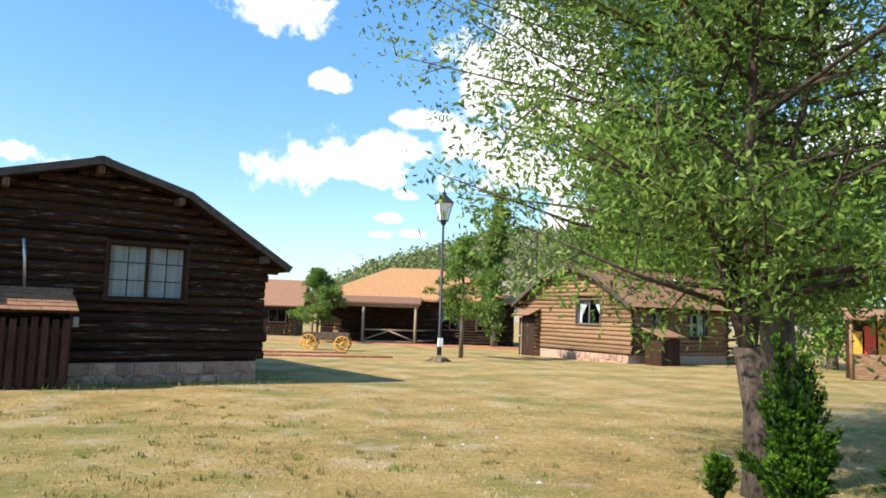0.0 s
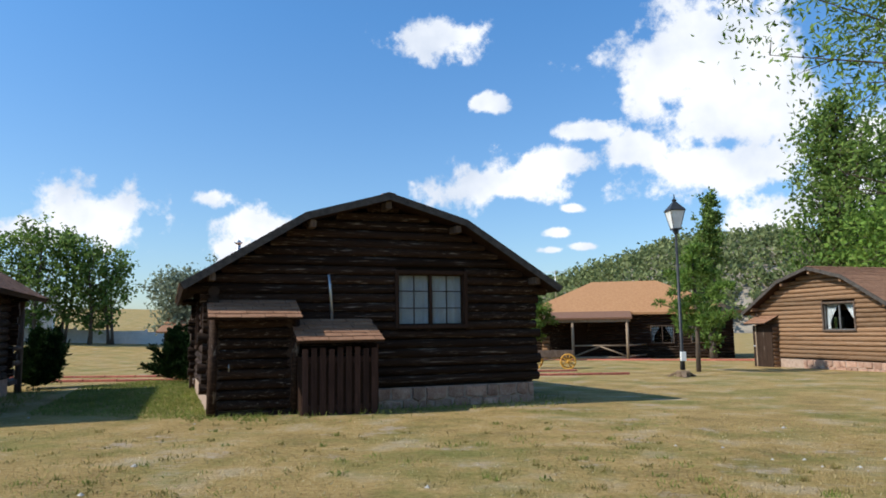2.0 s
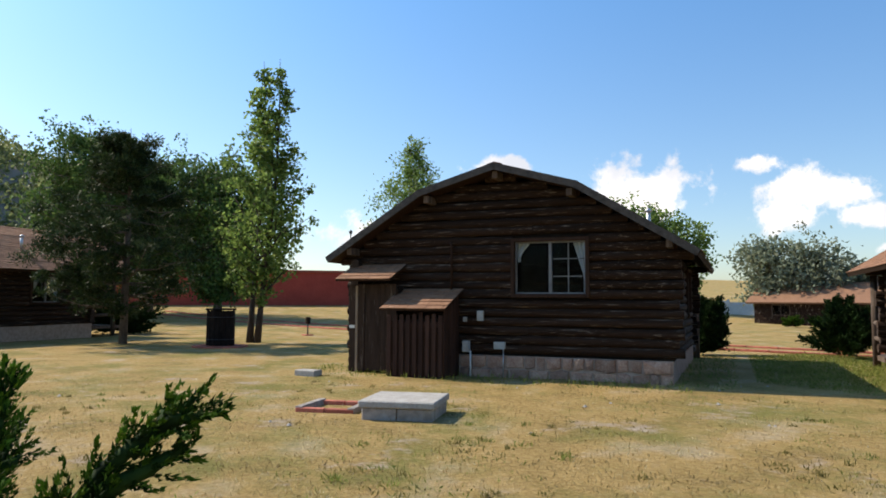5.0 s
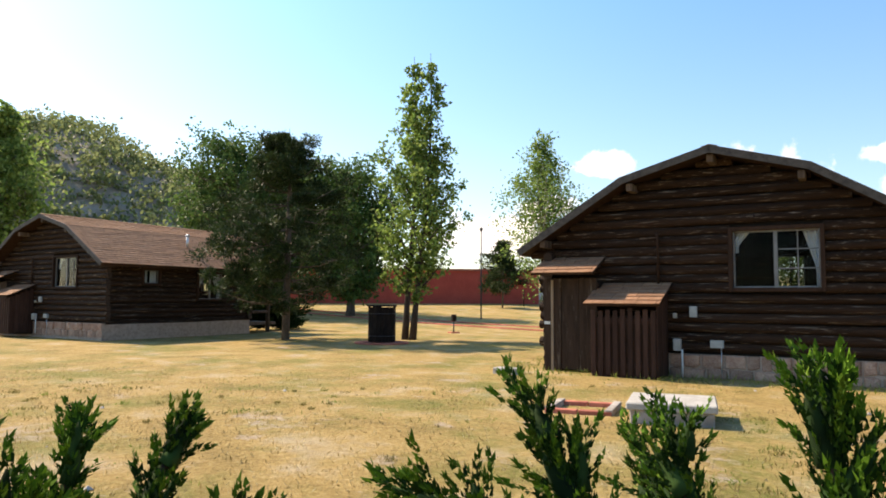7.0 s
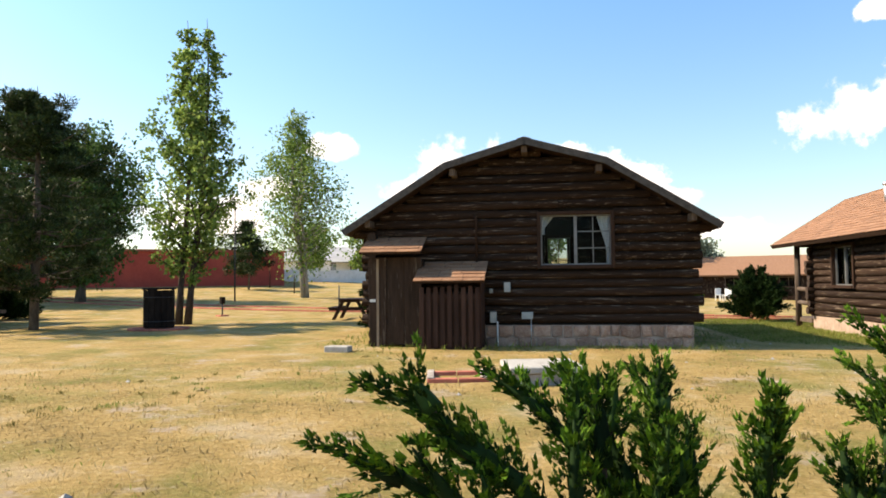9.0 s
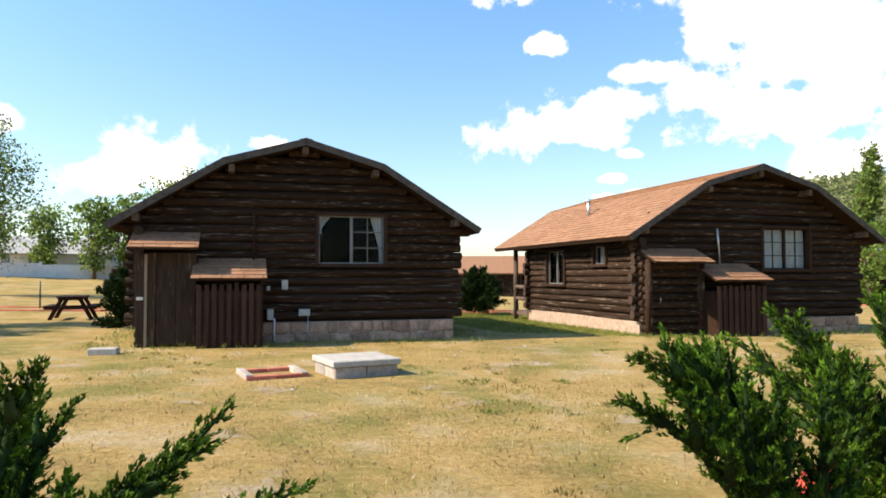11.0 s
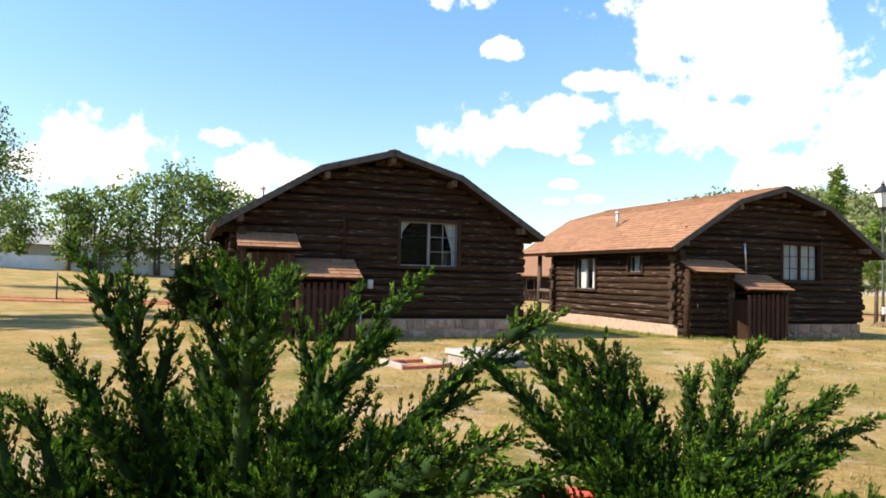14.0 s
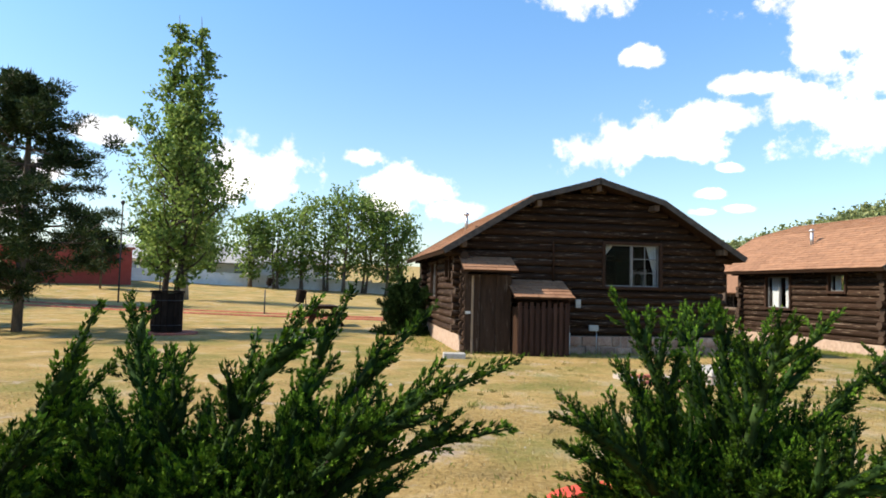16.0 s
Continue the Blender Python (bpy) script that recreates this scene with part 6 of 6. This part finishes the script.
def wagon():
    t = root("wooden_wagon", -5.25, 31.4, h_ground(-5.2, 31.4) - 0.0, 4, "old wooden wagon with yellow spoked wheels", "wagon")
    t.scale = (0.78, 0.78, 0.78)
    bm = bmesh.new()
    add_box(bm, -1.25, 1.25, -0.5, -0.44, 0.62, 0.98, bevel=0.01)
    add_box(bm, -1.25, 1.25, 0.44, 0.5, 0.62, 0.98, bevel=0.01)
    add_box(bm, -1.25, 1.25, -0.44, 0.44, 0.60, 0.66)
    add_box(bm, -1.25, -1.19, -0.44, 0.44, 0.66, 0.95)
    add_box(bm, 1.19, 1.25, -0.44, 0.44, 0.66, 0.95)
    part("body", bm, M_GREYBOARD, t, "weathered plank body")
    for sx, r in ((-0.92, 0.43), (0.92, 0.40)):
        tube("axle", [(sx, -0.72, r), (sx, 0.72, r)], 0.045, M_DARKWOOD, t, "", 6)
        for k in (-1, 1):
            tube("brace", [(sx, 0.45 * k, r), (sx - 0.5 * (1 if sx > 0 else -1), 0.45 * k, 0.62)], 0.03, M_DARKWOOD, t, "", 5)
        for sy in (-0.66, 0.66):
            w = tube("wheel", [(sx + r * math.cos(k * math.pi / 12), sy, r + r * math.sin(k * math.pi / 12)) for k in range(25)], 0.04, M_YELLOW, t, "yellow spoked wheel", 6)
            for k in range(10):
                a = 2 * math.pi * k / 10
                tube("spoke", [(sx, sy, r), (sx + r * math.cos(a), sy, r + r * math.sin(a))], 0.02, M_YELLOW, w, "", 5)
            tube("hub", [(sx, sy - 0.09, r), (sx, sy + 0.09, r)], 0.085, M_YELLOW, w, "", 10)


wagon()


def lawn_furniture():
    # posts, tap, grill bin and mast over the west lawn
    for name, x, y, hgt, r, m, lab, cat in (("fence_post", -34.0, 17.2, 1.15, 0.035, M_METAL, "thin dark metal post on the lawn", "post"), ("light_mast", -45.6, 18.4, 5.6, 0.05, M_METAL, "slim dark light mast on the lawn", "mast"), ("fence_post", -60.5, 30.5, 1.5, 0.05, M_DARKWOOD, "dark wooden post on the lawn", "post"), ("fence_post", -52.5, 27.5, 1.4, 0.05, M_DARKWOOD, "dark wooden post on the lawn", "post")):
        t = root(name, x, y, h_ground(x, y), 0, lab, cat)
        tube("pole", [(0, 0, -0.1), (0, 0, hgt)], [r, r * 0.8], m, t, "", 8)
        if name == "light_mast":
            tube("mast_head", [(0, 0, hgt - 0.05), (0, 0, hgt + 0.12), (0, 0, hgt + 0.22)], [0.06, 0.13, 0.03], M_METAL, t, "", 8)
    t = root("garden_tap", -33.2, 10.6, h_ground(-33.2, 10.6), 0, "small dark standpipe tap with a square head", "tap")
    tube("pipe", [(0, 0, -0.05), (0, 0, 0.55)], 0.03, M_METAL, t, "", 8)
    box("head", (-0.09, 0.09, -0.09, 0.09, 0.5, 0.78), M_DRUM, t, "", 0.02)
    box("foot", (-0.2, 0.2, -0.2, 0.2, -0.05, 0.05), M_BRICKRED, t, "", 0.02)
    for x, y in ((-58.0, 46.0), (-37.5, 24.5)):
        t = root("litter_bin", x, y, h_ground(x, y), 20, "dark litter bin tilted on a frame", "bin")
        m = Matrix.Translation((0, 0, 0.75)) @ Matrix.Rotation(radians(12), 4, 'Y')
        bm = bmesh.new()
        r = bmesh.ops.create_cone(bm, cap_ends=True, segments=14, radius1=0.26, radius2=0.32, depth=0.75)
        bmesh.ops.transform(bm, matrix=m, verts=r["verts"])
        part("drum", bm, M_DRUM, t, "dark metal drum")
        tube("stand", [(-0.5, 0, -0.05), (0.2, 0, 0.5)], 0.04, M_DARKWOOD, t, "", 6)
        tube("stand", [(0.34, 0, -0.05), (0.30, 0, 0.9)], 0.03, M_DARKWOOD, t, "", 6)


lawn_furniture()


def path_edge(pts, label):
    """A low line of brick-red kerb stones along a footpath."""
    ob = new("kerb_path")
    tagged(ob, label, "kerb", kind="structure")
    for (xa, ya), (xb, yb) in zip(pts, pts[1:]):
        l, a = math.hypot(xb - xa, yb - ya), math.atan2(yb - ya, xb - xa)
        n = int(l / 1.0)
        for k in range(n):
            f = (k + 0.5) / n
            x, y = xa + (xb - xa) * f, ya + (yb - ya) * f
            bm = bmesh.new()
            add_box(bm, -l / n / 2 + 0.01, l / n / 2 - 0.01, -0.09, 0.09, -0.05, 0.07, bevel=0.015)
            o = part("kerb_stone", bm, M_BRICKRED, ob)
            o.matrix_basis = pose(x, y, h_ground(x, y), 0, 0, math.degrees(a))


path_edge([(-62, 8.5), (-44, 12.6), (-33, 15.2), (-17, 20.5), (-2, 27)], "low brick-red kerb along the lawn path")
path_edge([(-62, 10.6), (-44, 14.8), (-33, 17.6), (-17, 23.0), (-4, 29)], "low brick-red kerb along the lawn path")


def patio_chairs():
    for k, (x, y) in enumerate(((-26.9, 46.6), (-25.9, 47.2), (-27.8, 47.6))):
        t = root("patio_chair", x, y, h_ground(x, y), 30 * k, "white slatted patio chair before a pavilion", "chair", "patio chairs")
        box("seat", (-0.25, 0.25, -0.25, 0.25, 0.40, 0.44), M_WHITE, t, bevel=0.01)
        box("backrest", (-0.25, 0.25, 0.22, 0.26, 0.44, 0.9), M_WHITE, t, bevel=0.01)
        for sx in (-0.22, 0.22):
            for sy in (-0.22, 0.22):
                box("leg", (sx - 0.02, sx + 0.02, sy - 0.02, sy + 0.02, 0, 0.40), M_WHITE, t)
    for k, (x, y) in enumerate(((-29.8, 47.8), (-31.2, 47.0), (-33.0, 46.4))):
        juniper(x, y, 0.9, 0.9, 300 + k, "low trimmed green bush before a pavilion", plumes=22, size=3.2)


patio_chairs()


def side_locker():
    """The red-brown slatted locker at the sunlit cabin's side, and the bright sheds beyond."""
    t = root("slatted_locker", 8.6, 29.3, -0.45, 34, "red-brown slatted locker with a shingled lid", "locker")
    rng = random.Random(2)
    for k in range(6):
        box("slat", (-0.55 + 0.185 * k, -0.38 + 0.185 * k, -0.45, -0.42, 0.02, 1.25 + rng.uniform(-0.02, 0.02)), M_REDBOARD, t, bevel=0.004)
    box("body", (-0.54, 0.54, -0.40, 0.40, -0.05, 1.1), M_DARKWOOD, t, "dark board body")
    bm = bmesh.new()
    slab_poly(bm, [(-0.68, -0.62, 1.27), (0.68, -0.62, 1.27), (0.68, 0.45, 1.6), (-0.68, 0.45, 1.6)], 0.05)
    part("lid", bm, M_SHINGLE, t, "shingled lid")
    s = root("market_stall", 14.6, 24.5, h_ground(14.6, 24.5), -20, "dark stall hung with orange and yellow panels", "stall")
    box("back_panel", (-1.1, 1.1, 0.5, 0.6, 0, 2.2), M_DARKWOOD, s)
    bm = bmesh.new()
    slab_poly(bm, [(-1.3, -0.7, 2.05), (1.3, -0.7, 2.05), (1.3, 0.7, 2.4), (-1.3, 0.7, 2.4)], 0.08)
    part("roof", bm, M_SHINGLE, s)
    for sx in (-1.1, 1.1):
        tube("post", [(sx, -0.5, 0), (sx, -0.5, 2.1)], 0.06, M_LOG_LIT, s, "", 8)
    for k, m in enumerate((M_YELLOW, M_REDPAINT, M_YELLOW, M_REDPAINT, M_YELLOW)):
        box("panel", (-0.95 + 0.4 * k, -0.62 + 0.4 * k, 0.38, 0.46, 0.5 + 0.25 * (k % 2), 1.6 + 0.2 * (k % 3)), m, s, bevel=0.01)
    box("counter", (-1.0, 1.0, -0.5, 0.1, 0.0, 0.85), M_LOG_LIT, s, "tan log counter", 0.03)


side_locker()


# ---- grass ----
def grass():
    rng = np.random.default_rng(17)
    path = np.array([p[1] for p in PATH])

    def field(n, region, hgt, width, material, name, label, test):
        x = rng.uniform(region[0], region[1], n)
        y = rng.uniform(region[2], region[3], n)
        keep = test(x, y)
        x, y = x[keep], y[keep]
        z = np.array([h_ground(a, b) for a, b in zip(x, y)]) - 0.005
        k = len(x)
        d = unit(rng.normal(0, 0.6, (k, 3)) + np.array([0, 0, 0.8]))
        d[:, 2] = np.abs(d[:, 2])
        sd = unit(np.cross(d, rng.normal(0, 1, (k, 3))))
        ob = kites(name, np.stack([x, y, z], 1), d, sd, hgt * rng.uniform(0.5, 1.5, k), width * rng.uniform(0.6, 1.4, k), material, None, fold=0.1)
        tagged(ob, label, "grass", kind="stuff")

    def near(x, y, far, fade):
        d = np.min(np.hypot(x[:, None] - path[None, :, 0], y[:, None] - path[None, :, 1]), axis=1)
        inside = np.zeros(len(x), bool)
        for ox, oy, tr in ((-6.29, 13.3, 36.0), (-15.45, 7.22, 34.8)):
            c, s = math.cos(radians(tr)), math.sin(radians(tr))
            u, v = (x - ox) * c + (y - oy) * s, -(x - ox) * s + (y - oy) * c
            inside |= (np.abs(u) < 3.2) & (v > 0.45) & (v < 8.2)
        return (rng.uniform(0, 1, len(x)) < np.clip((far - d) / fade, 0, 1)) & (d > 0.8) & ~inside

    def clump(x, y, sc, lo):
        return np.array([noise.noise((a * sc, b * sc, 3.3)) for a, b in zip(x, y)]) > lo

    field(240000, (-24, 7, -9, 18), 0.04, 0.009, M_GRASS_DRY, "dry_grass", "short dry yellow grass blades", lambda x, y: near(x, y, 14, 10) & clump(x, y, 2.1, -0.25))
    field(110000, (-28, 8, -9, 20), 0.045, 0.010, M_GRASS_GREEN, "green_grass", "tufts of green grass among the dry lawn", lambda x, y: near(x, y, 16, 9) & clump(x, y, 0.55, 0.12) & clump(x, y, 3.1, 0.05))

    def tufts(n, per, hgt, material, name, label, lo):
        cx, cy = rng.uniform(-20, 5, n), rng.uniform(-8, 16, n)
        ok = near(cx, cy, 14, 8) & clump(cx, cy, 0.35, lo)
        cx, cy = np.repeat(cx[ok], per), np.repeat(cy[ok], per)
        k = len(cx)
        sp = np.repeat(rng.uniform(0.02, 0.09, k // per), per)
        x, y = cx + rng.normal(0, 1, k) * sp, cy + rng.normal(0, 1, k) * sp
        z = np.array([h_ground(a, b) for a, b in zip(x, y)]) - 0.005
        d = unit(rng.normal(0, 0.5, (k, 3)) + np.array([0, 0, 0.9]))
        d[:, 2] = np.abs(d[:, 2])
        sd = unit(np.cross(d, rng.normal(0, 1, (k, 3))))
        ob = kites(name, np.stack([x, y, z], 1), d, sd, hgt * rng.uniform(0.5, 1.4, k), 0.011 * rng.uniform(0.6, 1.4, k), material, None, fold=0.1)
        tagged(ob, label, "grass", kind="stuff")

    tufts(1700, 26, 0.05, M_GRASS_OLIVE, "grass_tuft", "small olive-green weed tufts in the lawn", -0.1)
    tufts(900, 26, 0.06, M_GRASS_GREEN, "weed_tuft", "fresh green weed tufts in the lawn", 0.0)

    def by_walls(x, y):
        ok = np.zeros(len(x), bool)
        for ox, oy, tr in ((-6.29, 13.3, 36.0), (-15.45, 7.22, 34.8)):
            c, s = math.cos(radians(tr)), math.sin(radians(tr))
            u, v = (x - ox) * c + (y - oy) * s, -(x - ox) * s + (y - oy) * c
            front = (np.abs(u) < 3.7) & (v > -0.75) & (v < 0.40)
            sides = (np.abs(u) > 3.25) & (np.abs(u) < 4.3) & (v > -0.2) & (v < 8.6)
            ok |= front | sides
        return ok & (rng.uniform(0, 1, len(x)) < 0.75)

    field(60000, (-22, 0, 2, 24), 0.11, 0.013, M_GRASS_GREEN, "wall_grass", "longer green grass along the cabin walls", by_walls)
    field(70000, (-17, -7, 11, 22), 0.07, 0.012, M_GRASS_GREEN, "shade_grass", "green grass in the shade between the cabins", lambda x, y: (np.abs((x + 12.2) * 0.82 + (y - 14.2) * 0.57) < 2.0))


def pebbles():
    """Pale stones and chips strewn over the bare patches."""
    rng = np.random.default_rng(5)
    verts, faces = [], []
    for i in range(260):
        x, y = rng.uniform(-17, 4), rng.uniform(-3, 12)
        if noise.noise((x * 0.5, y * 0.5, 9.1)) < 0.12:
            continue
        s = rng.uniform(0.012, 0.045)
        z = h_ground(x, y)
        k = len(verts)
        for dx, dy, dz in ((1, 0, 0.1), (0.3, 0.9, 0.1), (-0.9, 0.4, 0.1), (-0.5, -0.8, 0.1), (0.6, -0.7, 0.1), (0.1, 0.05, 0.8)):
            verts.append((x + dx * s * rng.uniform(0.7, 1.3), y + dy * s * rng.uniform(0.7, 1.3), z + dz * s))
        for a in range(5):
            faces.append((k + a, k + (a + 1) % 5, k + 5))
    ob = mesh_object("pebble", verts, faces, M_CONCRETE)
    tagged(ob, "pale stone chips scattered in the dry lawn", "stones", kind="stuff")


grass()
pebbles()
